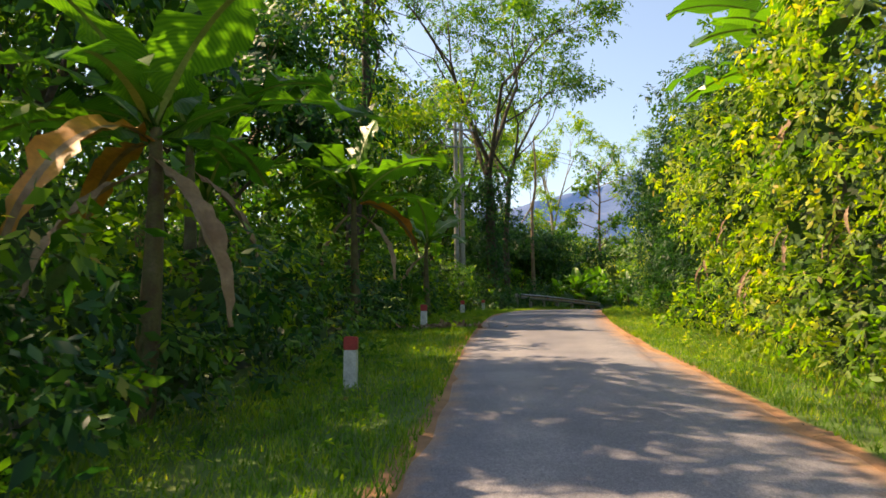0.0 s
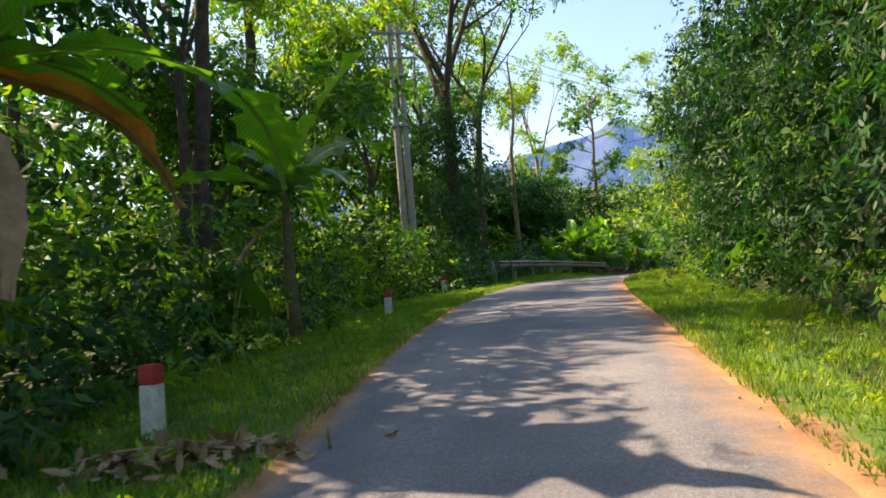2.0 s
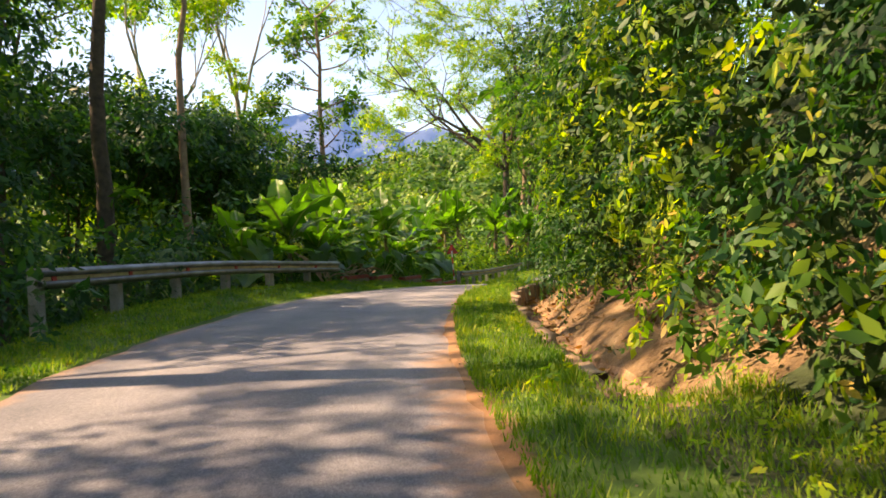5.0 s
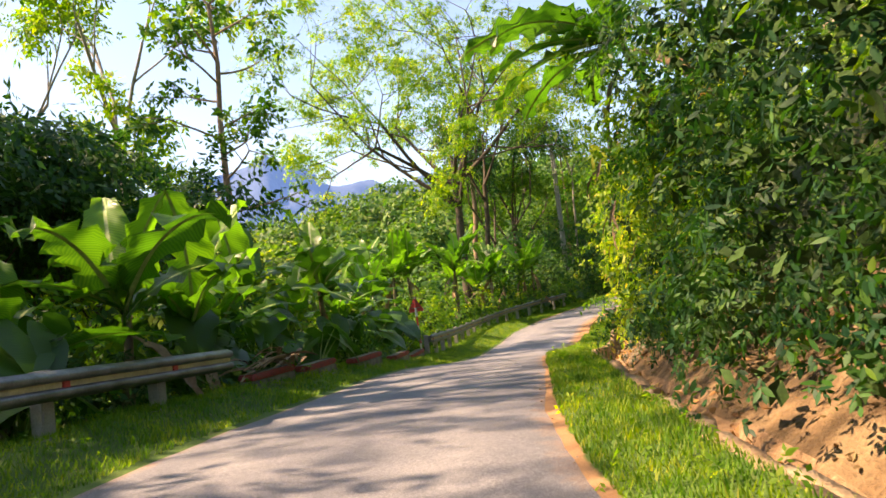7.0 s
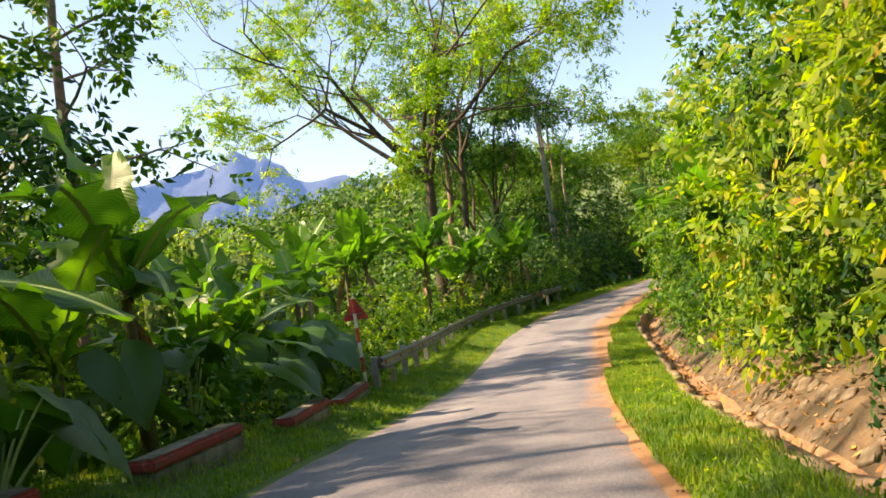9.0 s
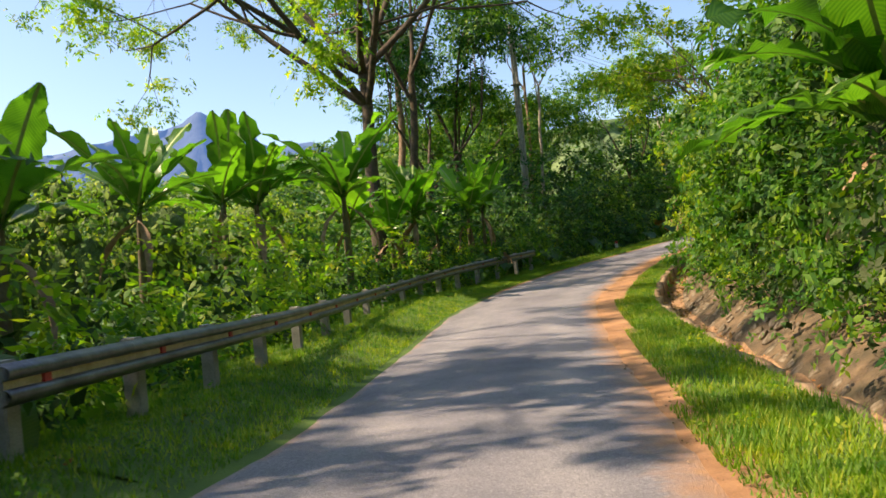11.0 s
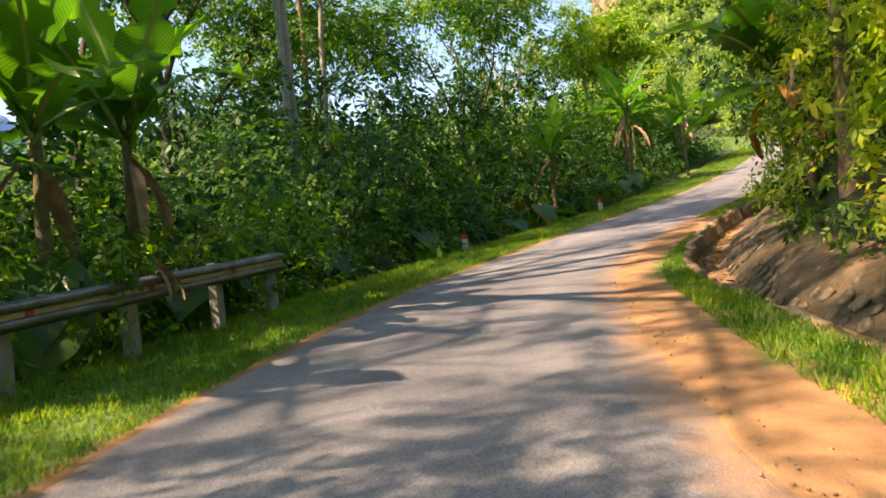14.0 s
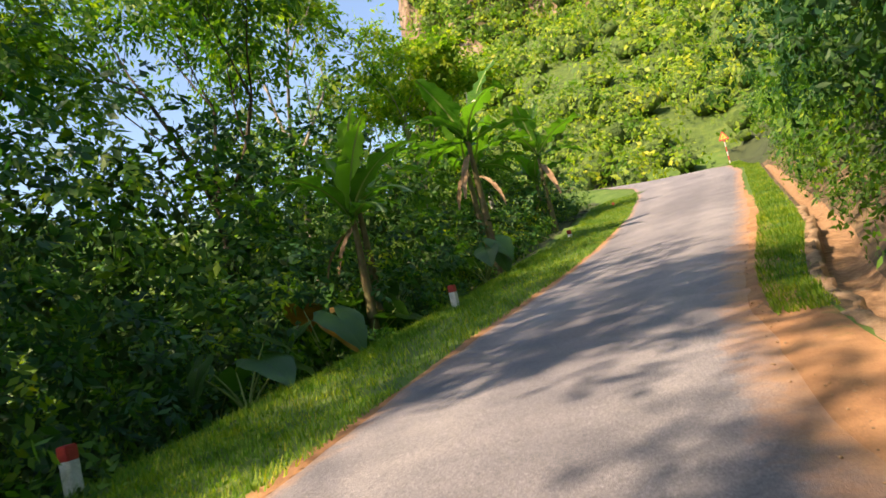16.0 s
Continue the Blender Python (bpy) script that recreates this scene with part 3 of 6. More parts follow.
col = np.tile(np.arange(nc - 1), nr - 1)
srow = np.repeat(ss[:-1], nc - 1)
which = np.where((col >= 20) & (col <= 31), 1, 0)
which = np.where((col >= 32) & (col <= 39) & (srow > 37.5) & (srow < 152), 2, which)
which = np.where((col >= 34) & (col <= 36) & (srow > 37.5) & (srow < 152), 3, which)
which = np.where((col >= 37) & (col <= 40) & (srow > 37.5) & (srow < 60), 5, which)
which = np.where(((srow > 120) & (col > 42)) | (srow > 176) | (col < 13), 4, which)
ground = mesh_object("ground", grid.reshape(-1, 3), faces, [GROUND, TURF, MORTAR, LITTER, CANOPY, BANK], index=which, smooth=True)
tagged(ground, "grassy verges, stone-lined drain and leafy forest floor", "ground", kind="structure")

ROAD_END = ((84.0, 96.4, 9.3, 2.8), (90.6, 99.0, 10.4, 3.1), (95.0, 103.2, 11.25, 3.1), (95.6, 109.0, 11.9, 2.6), (91.5, 115.0, 12.3, 2.2), (82.0, 121.0, 12.6, 2.0))
road_line = spline(NODES[:-1] + ROAD_END, 0.4)
rt = np.gradient(road_line[:, :2], axis=0)
rt /= np.linalg.norm(rt, axis=1)[:, None]
rr = np.stack([rt[:, 1], -rt[:, 0]], 1)
across = np.r_[-1, -0.955, -0.8, -0.4, 0, 0.4, 0.8, 0.955, 1]
crown = np.r_[-0.003, 0.006, 0.014, 0.022, 0.026, 0.022, 0.014, 0.006, -0.003]
road_s = np.arange(len(road_line)) * 0.4
fray = [0.07 * np.interp(road_s, np.arange(0, 200, 0.45), rng.normal(size=445)) * 0.6 + 0.05 * np.sin(road_s * 0.7 + k) for k in (0, 2)]
verts = []
for j, (x, y, z, w) in enumerate(road_line):
    lat = across * w
    lat[:2] -= fray[0][j]
    lat[-2:] += fray[1][j]
    verts.append(np.stack([x + rr[j, 0] * lat, y + rr[j, 1] * lat, z + crown + 0.012], 1))
k = len(across)
ii = (np.arange(len(road_line) - 1)[:, None] * k + np.arange(k - 1)[None]).ravel()
road = mesh_object("road", np.concatenate(verts), np.stack([ii, ii + 1, ii + k + 1, ii + k], 1), ASPHALT, smooth=True)
# UV: metres in from the nearest edge (the sandier one counts less), and the place between edge and middle
inside = np.array([[(1 - abs(a)) * w * (0.8 if a < 0 else 0.6) + (0.4 if a < 0 else 0.47 if 56 < q < 80 else 0.32) for a in across] for q, (*_, w) in zip(road_s, road_line)])
mid = np.array([[1 - abs(a)] * len(road_line) for a in across]).T
uv = np.stack([inside, mid], -1).reshape(-1, 2)
road.data.uv_layers.new(name="uv").data.foreach_set("uv", uv[np.stack([ii, ii + 1, ii + k + 1, ii + k], 1).ravel()].astype(np.float32).ravel())
tagged(road, "narrow worn grey asphalt road with frayed edges", "road", kind="structure")


bend = len(spline(NODES, 0.4)) - 12
v = []
for j in range(bend, len(road_line)):
    x, y, z, w = road_line[j]
    for e, dz in ((-0.12, -0.03), (0.4, 0.0), (1.6, -0.08), (3.2, -0.9), (6.5, -3.4)):
        v.append((x - rr[j, 0] * (w + e), y - rr[j, 1] * (w + e), z + dz + rng.uniform(-0.02, 0.02)))
ii = (np.arange(len(road_line) - bend - 1)[:, None] * 5 + np.arange(4)[None]).ravel()
tagged(mesh_object("bend_verge", np.array(v), np.stack([ii, ii + 5, ii + 6, ii + 1], 1), TURF, smooth=True), "grassy embankment inside the bend of the climbing road", "verge", kind="structure")


def shoulder(name, s0, s1, side, bare, wobble, seed, label, inner=-0.14):
    """A strip beside the road, bare soil next to the asphalt and turf further out."""
    r = np.random.RandomState(seed)
    at = np.arange(s0, s1, 0.3)
    knots = np.arange(s0 - 1, s1 + 4, 2.2)
    wave = np.interp(at, knots, r.uniform(-1, 1, len(knots)))
    end = np.minimum(smooth(s0, s0 + 5, at), 1 - smooth(s1 - 5, s1, at))
    v, uv = [], []
    for i, s in enumerate(at):
        w = np.interp(s, LAND_S, LAND[:, 3])
        width = max(0.06, (np.interp(s, *zip(*bare)) + wobble * wave[i]) * end[i])
        reach = np.interp(s, (64, 76, 106, 110), (0.97, 1.2, 1.2, 1.42)) if side > 0 else 0.97
        reach = min(reach, float(lip(s)) - 0.03) if side > 0 and s > 37 else reach
        for e in (inner, 0.0, 0.3 * reach, 0.55 * reach, 0.8 * reach, reach):
            v.append(rd(s, side * (w + e), 0.016 if -0.1 < e < 0.1 else 0.03 if 0 < e < reach else 0.0 if e < 0 else 0.002))
            uv.append((max(e, 0) / width * 0.5, s * 0.1))
    k = 6
    ii = (np.arange(len(at) - 1)[:, None] * k + np.arange(k - 1)[None]).ravel()
    faces = np.stack([ii, ii + 1, ii + k + 1, ii + k], 1)
    ob = mesh_object(name, np.array(v), faces, VERGE, smooth=True)
    layer = ob.data.uv_layers.new(name="uv")
    layer.data.foreach_set("uv", np.array(uv, np.float32)[faces.ravel()].ravel())
    return tagged(ob, label, "soil", kind="structure")


shoulder("dirt_shoulder", -8, 134, 1, ((34, 0.2), (38, 0.1), (41, -0.04), (63, -0.04), (66, 0.12), (70, 0.36), (80, 0.45), (85, 0.85), (98, 0.8), (104, 0.6), (108, 0.9), (111, 0.9), (114, 0.22), (126, 0.2)), 0.19, 3, "bare orange dirt shoulder thinning into grass")
shoulder("dirt_shoulder", -10, 30, -1, ((0, 0.2), (30, 0.2)), 0.2, 5, "thin brown dirt edge thinning into grass")
shoulder("dirt_shoulder", 70, 132, -1, ((70, 0.1), (132, 0.1)), 0.08, 6, "thin orange dirt edge thinning into grass")

# ---- where things stand ----
BOLLARDS = ((-1.31, 3.23, 2.55, 0.6), (-1.57, 12.9, 3.26, 0.6), (-1.29, 23.6, 3.94, 0.55), (-0.85, 34.0, 4.24, 0.6), (45.9, 92.12, 4.5, 0.59),
            (55.55, 93.75, 5.39, 0.56), (68.05, 96.6, 6.78, 0.55), (80.63, 99.6, 8.5, 0.55), (90.4, 103.6, 10.15, 0.55))
RAIL_1 = ((1.06, 38.46, 5.42), (3.65, 43.6, 5.42), (6.99, 48.6, 5.25))
RAIL_2 = ((15.35, 62.1, 4.36), (19.3, 68.9, 4.2), (24.3, 76.5, 4.25), (29.5, 82.1, 4.52), (36.34, 86.9, 4.9))
KERBS = ((7.3, 49.4, 8.2, 50.6, 4.36), (8.55, 51.15, 9.4, 52.45, 4.48), (10.17, 53.6, 11.17, 54.95, 4.34), (12.0, 56.4, 12.9, 57.9, 4.05), (13.5, 59.3, 14.7, 61.5, 3.82))
SIGN_1, SIGN_2 = on(14.9, 61.9, 0.22), Vector((94.6, 96.4, 10.6))
POLES = (("utility_pole", -2.18, 35.9, 11.2, True, -0.8, 3.9), ("utility_pole", 43.9, 98.5, 18.5, True, 0.0, 2.0), ("utility_pole", 83.8, 109.0, 10.0, False, 0.0, 9.2))
WIRES = ((-8.0, -25.0, 12.0), (-2.18, 35.9, 14.9), (43.9, 98.5, 20.2), (83.8, 109.0, 19.0), (100.0, 150.0, 30.0))
STANDARD = ("erect", "erect", "arch", "arch", "arch", "low", "low", "low", "dead")
BIG = ("erect", "arch", "arch", "arch", "arch", "low", "low", "low", "low", "dead", "dead")
FAN = ("erect", "erect", "fan", "fan", "fan", "fan", "fan", "fan", "fan", "arch", "low", "dead", "dead")
BANANAS = (  # x, y, crown height, leaf length
    (-2.9, 1.3, 5.1, 2.4, dict(kinds=BIG + ("orange", "orange"), width=1.1)), (-4.4, 5.5, 6.0, 2.6, dict(kinds=BIG)), (-3.38, 13.1, 6.5, 3.0, dict(kinds=BIG + ("arch", "low", "orange"), width=1.1)), (-2.2, 19.3, 6.1, 2.7, dict(kinds=("erect", "arch", "arch", "arch", "low", "low", "low", "dead"), width=1.1)), (-5.4, 8.4, 5.6, 2.4, {}),
    (5.6, 48.8, 5.9, 2.5, {}), (6.6, 50.2, 5.5, 2.4, {}), (7.95, 54.0, 6.0, 2.5, {}), (10.3, 56.6, 6.1, 2.5, {}), (4.2, 47.6, 5.2, 2.3, {}), (7.2, 52.4, 5.2, 2.3, {}),
    (9.4, 56.2, 5.3, 2.2, {}), (6.0, 53.6, 5.6, 2.3, {}), (11.4, 59.4, 5.2, 2.3, {}), (12.6, 64.6, 5.6, 2.3, {}), (12.2, 61.5, 5.0, 2.0, {}), (15.0, 68.0, 5.8, 2.4, {}),
    (17.6, 78.6, 7.0, 2.9, dict(kinds=FAN)), (20.3, 80.6, 7.3, 3.1, dict(kinds=FAN)), (24.3, 80.2, 7.3, 2.9, dict(kinds=FAN + ("dead",), width=1.1)), (21.6, 81.4, 7.2, 2.9, dict(kinds=FAN)), (25.6, 83.6, 6.6, 2.4, dict(kinds=FAN)),
    (34.2, 87.9, 7.0, 2.7, dict(kinds=FAN)), (28.9, 84.5, 6.7, 2.9, dict(kinds=FAN)), (32.3, 86.0, 6.8, 2.8, dict(kinds=FAN)), (27.8, 84.6, 6.0, 2.3, dict(kinds=FAN)), (30.8, 86.4, 5.9, 2.2, {}),
    (6.3, 7.8, 7.8, 3.0, dict(kinds=BIG, toward=170)), (16.6, 47.8, 10.6, 3.3, dict(kinds=BIG, toward=150, lean=(-11, -19))),
    (26.3, 62.2, 6.1, 3.1, dict(kinds=BIG + ("arch", "erect", "dead"), toward=165, width=0.85)), (44.9, 80.9, 7.2, 2.7, dict(kinds=STANDARD + ("orange", "orange", "dead", "dead"), toward=130, lean=(-10, -6))),
    (54.9, 95.6, 8.0, 2.4, {}), (57.0, 97.2, 8.6, 2.5, {}), (63.6, 97.4, 10.8, 2.8, {}), (65.4, 98.8, 10.6, 2.6, {}), (71.0, 101.8, 11.4, 2.8, {}), (74.3, 100.2, 11.6, 3.0, {}), (77.0, 102.0, 10.8, 2.5, {}),
)
TAROS = ((7.2, 51.9, 1.3, 9), (8.3, 53.4, 1.3, 9), (6.2, 50.6, 1.4, 9), (9.6, 55.4, 1.2, 8), (10.9, 56.9, 1.2, 8), (5.4, 49.2, 1.3, 9), (11.8, 58.6, 1.2, 8), (30.4, 84.9, 1.0, 8), (28.6, 83.4, 1.0, 8),
         (13.6, 61.3, 1.5, 9), (14.1, 63.1, 1.5, 8), (12.6, 60.0, 1.4, 8), (4.4, 47.0, 1.3, 7), (2.6, 44.3, 1.2, 6), (9.2, 52.6, 1.0, 5), (-2.6, 17.4, 1.0, 5), (6.2, 20.6, 0.9, 5), (34.6, 87.0, 1.2, 7), (32.4, 85.4, 1.2, 6),
         (52.2, 94.6, 1.2, 7, 2), (49.6, 93.9, 1.1, 6), (54.6, 95.6, 1.2, 7), (61.5, 96.6, 1.1, 6))
BROAD = dict(slim=0.55, size=0.27, per=27, shell=0)
TREES = (
    (-0.4, 41.0, dict(height=25, radius=0.42, bark=BARK_DARK, leaf=L_MID, clear=0.42, levels=3, kids=3, spread=36, rising=0.1, limbs=4, limb_len=6.0, tuft=1.3, flat=0.5, per=17, size=0.24, shell=0, vines=34, vine_r=2.8, label="dark vine-hung forest tree with spreading limbs above the bend")),
    (-5.0, 43.5, dict(height=16, radius=0.25, bark=BARK_DARK, leaf=L_MID, clear=0.6, tuft=1.5, per=19, vines=8, label="tall slim tree with dark bark and climbers")),
    (-8.0, 33.0, dict(height=7.5, radius=0.2, bark=BARK_DARK, leaf=L_MID, clear=0.45, tuft=1.5, per=19, label="leafy roadside forest tree with a thin trunk")),
    (-6.6, 27.0, dict(height=7.5, radius=0.2, bark=BARK_DARK, leaf=L_MID, clear=0.45, tuft=1.5, per=19, label="leafy roadside forest tree with a thin trunk")),
    (-6.0, 23.5, dict(height=14, radius=0.18, bark=BARK_DARK, leaf=L_LIGHT, clear=0.45, levels=2, kids=3, spread=36, tuft=1.7, per=10, size=0.26, shell=0, label="slim roadside tree with airy light foliage")),
    (-7.2, 37.5, dict(height=16, radius=0.2, bark=BARK_DARK, leaf=L_LIGHT, clear=0.45, levels=2, kids=3, spread=36, tuft=1.8, per=10, size=0.26, shell=0, label="slim roadside tree with airy light foliage")),
    (-9.5, 20.5, dict(height=11, radius=0.4, bark=BARK_TAN, leaf=L_DARK, clear=0.5, tuft=1.7, per=19, label="thick tan-barked tree in dense forest")),
    (-8.2, 15.0, dict(height=8, radius=0.22, bark=BARK_DARK, leaf=L_DARK, clear=0.45, tuft=1.6, per=19, label="dark leafy tree in dense forest")),
    (-8.8, 8.0, dict(height=11, radius=0.24, bark=BARK_DARK, leaf=L_MID, clear=0.45, tuft=1.6, per=19, label="leafy tree in dense forest")),
    (-9.3, 3.0, dict(height=9.5, radius=0.22, bark=BARK_DARK, leaf=L_DARK, clear=0.45, tuft=1.6, per=19, label="dark leafy tree in dense forest")),
    (-14.5, 12.0, dict(height=11, radius=0.3, bark=BARK_DARK, leaf=L_MID, clear=0.45, tuft=2.0, per=18, label="tall leafy tree deep in the forest")),
    (-13.0, 28.0, dict(height=15, radius=0.3, bark=BARK_DARK, leaf=L_MID, clear=0.6, kids=2, limbs=4, tuft=1.5, flat=0.6, per=26, label="tall leafy tree deep in the forest")),
    # two added trees, crowns out of view, that shade the right-hand hedge
    (-5.6, 24.5, dict(height=23, radius=0.22, bark=BARK_DARK, leaf=L_MID, clear=0.72, kids=2, tuft=1.5, flat=0.5, per=22, limbs=5, label="added tall slim forest tree whose high crown shades the bank")),
    (-6.6, 31.0, dict(height=24, radius=0.24, bark=BARK_DARK, leaf=L_MID, clear=0.72, kids=2, tuft=1.5, flat=0.5, per=22, limbs=5, label="added tall slim forest tree whose high crown shades the bank")),
    (-10.5, 33.5, dict(height=21, radius=0.26, bark=BARK_DARK, leaf=L_MID, clear=0.62, kids=2, tuft=1.3, flat=0.6, per=26, limbs=3, label="tall leafy tree deep in the forest")),
    (-6.0, 50.5, dict(height=13, radius=0.3, z=1.5, bark=BARK_DARK, leaf=L_MID, clear=0.45, tuft=1.7, per=19, vines=8, limbs=4, label="tall dark-barked tree hung with creepers")),
    (-10.5, 46.0, dict(height=17, radius=0.3, z=2.0, bark=BARK_DARK, leaf=L_MID, clear=0.45, tuft=1.8, per=22, label="tall leafy tree deep in the forest")),
    (3.0, 56.5, dict(height=19, radius=0.22, z=1.0, bark=BARK_TAN, leaf=L_MID, clear=0.97, levels=0, limbs=1, limb_len=0.5, tuft=0.3, per=4, r_end=0.3, label="bare broken tan trunk standing above the bushes")),
    (9.4, 67.6, dict(height=24, radius=0.25, z=-3.0, bark=BARK_TAN, leaf=L_MID, clear=0.9, levels=1, kids=3, spread=50, rising=0.0, limbs=4, limb_len=1.8, tuft=0.72, flat=0.4, tiers=12, tier_from=0.6, tier_len=3.6, r_end=0.3, **BROAD, label="tall tan tree with tiers of broad leaves")),
    (5.2, 77.0, dict(height=31, radius=0.3, z=-3.0, bark=BARK_PALE, leaf=L_LIGHT, clear=0.62, levels=2, kids=3, spread=30, tuft=1.3, flat=0.5, per=17, shell=0, tiers=16, tier_from=0.5, tier_len=4.4, extra=True, label="slender pale tree with sparse light foliage")),
    (0.5, 72.0, dict(height=27, radius=0.3, z=-3.0, bark=BARK_PALE, leaf=L_LIGHT, clear=0.6, levels=2, kids=3, spread=30, tuft=1.3, flat=0.5, per=17, shell=0, tiers=16, tier_from=0.45, tier_len=4.4, extra=True, label="slender pale tree with sparse light foliage")),
    (42.0, 79.2, dict(height=10.5, radius=0.16, bark=BARK_TAN, leaf=L_LIGHT, clear=0.5, levels=2, kids=3, spread=48, limbs=5, limb_len=2.8, tuft=1.0, flat=0.6, per=26, size=0.2, bias=(-0.5, 0.35), shell=0, label="small light green tree leaning out over the road")),
    # two added trees, mostly unseen, that block sun from road and bank
    (0.2, 51.2, dict(height=22, radius=0.3, z=2.0, bark=BARK_DARK, leaf=L_MID, clear=0.6, tuft=2.0, per=6.5, limbs=4, label="added tall forest tree whose crown shades the far bank")),
    (-3.6, 54.5, dict(height=23, radius=0.3, z=1.5, bark=BARK_DARK, leaf=L_DARK, clear=0.6, tuft=2.0, per=6.5, limbs=4, label="added tall forest tree whose crown shades the far bank")),
    (-6.0, 62.0, dict(height=24, radius=0.3, z=-2.0, bark=BARK_DARK, leaf=L_MID, clear=0.5, tuft=2.0, per=16, label="tall leafy tree on the valley side")),
    (1.5, 63.5, dict(height=12.5, radius=0.25, z=-1.0, bark=BARK_DARK, leaf=L_DARK, clear=0.4, tuft=1.8, per=24, limbs=5, label="dense dark rounded tree on the valley side")),
    (-2.0, 59.0, dict(height=12, radius=0.25, z=-0.5, bark=BARK_DARK, leaf=L_DARK, clear=0.4, tuft=1.8, per=24, limbs=5, label="dense dark rounded tree on the valley side")),
    (5.5, 68.0, dict(height=12, radius=0.25, z=-2.0, bark=BARK_DARK, leaf=L_DARK, clear=0.4, tuft=1.7, per=24, limbs=5, label="dense dark rounded tree on the valley side")),
    (29.2, 88.6, dict(height=27, radius=0.46, z=0.0, bark=BARK_DARK, leaf=L_LIGHT, clear=0.52, levels=3, kids=3, spread=58, rising=0.12, limbs=9, limb_len=8.0, tuft=1.55, flat=0.3, per=22, size=0.19, bias=(-0.3, -0.2), shell=0, extra=True, label="large umbrella-shaped tree with arching limbs and fine light foliage")),
    (30.4, 89.6, dict(height=22, radius=0.3, z=1.0, bark=BARK_DARK, leaf=L_LIGHT, clear=0.6, levels=2, kids=3, spread=32, tuft=1.0, flat=0.4, per=8, lean=(0.1, -0.05), shell=0, label="slim forked tree beside the large umbrella tree")),
    (36.0, 102.0, dict(height=26, radius=0.35, z=0.5, bark=BARK_TAN, leaf=L_MID, clear=0.7, tuft=1.5, per=18, label="tall straight tan-barked tree")),
    (36.5, 98.0, dict(height=19, radius=0.3, z=0.5, bark=BARK_DARK, leaf=L_DARK, clear=0.5, tuft=1.7, per=19, vines=10, label="vine-hung tree beside the poles")),
    (40.5, 102.0, dict(height=24, radius=0.3, z=0.5, bark=BARK_DARK, leaf=L_MID, clear=0.5, tuft=1.9, per=22, vines=10, label="tall vine-hung tree beside the poles")),
    (47.5, 103.5, dict(height=22, radius=0.17, z=1.5, bark=BARK_TAN, leaf=L_MID, clear=0.8, tuft=1.0, per=16, limbs=2, levels=1, label="thin tan trunk beside the twin poles")),
    (42.0, 104.0, dict(height=17, radius=0.3, z=1.0, bark=BARK_DARK, leaf=L_MID, clear=0.5, tuft=2.0, per=20, label="leafy tree on the valley side")),
    (50.0, 108.0, dict(height=16, radius=0.3, z=2.0, bark=BARK_DARK, leaf=L_MID, clear=0.45, tuft=2.0, per=20, label="leafy tree on the valley side")),
    (47.7, 101.5, dict(height=20, radius=0.16, z=2.0, bark=BARK_PALE, leaf=L_MID, clear=0.75, tuft=1.1, per=14, label="thin pale tree above the bushes")),
    (58.0, 104.0, dict(height=14, radius=0.25, z=4.0, bark=BARK_DARK, leaf=L_MID, clear=0.45, tuft=1.8, per=22, label="leafy tree on the valley side")),
    (66.0, 108.0, dict(height=17, radius=0.25, z=5.0, bark=BARK_PALE, leaf=L_LIGHT, clear=0.55, tuft=1.6, per=16, shell=0, label="light airy tree on the valley side")),
    (72.5, 106.0, dict(height=10, radius=0.2, z=8.0, bark=BARK_PALE, leaf=L_LIGHT, clear=0.4, levels=2, kids=3, spread=42, limbs=5, tuft=1.5, per=22, shell=0, label="light green tree on the slope inside the bend")),
)
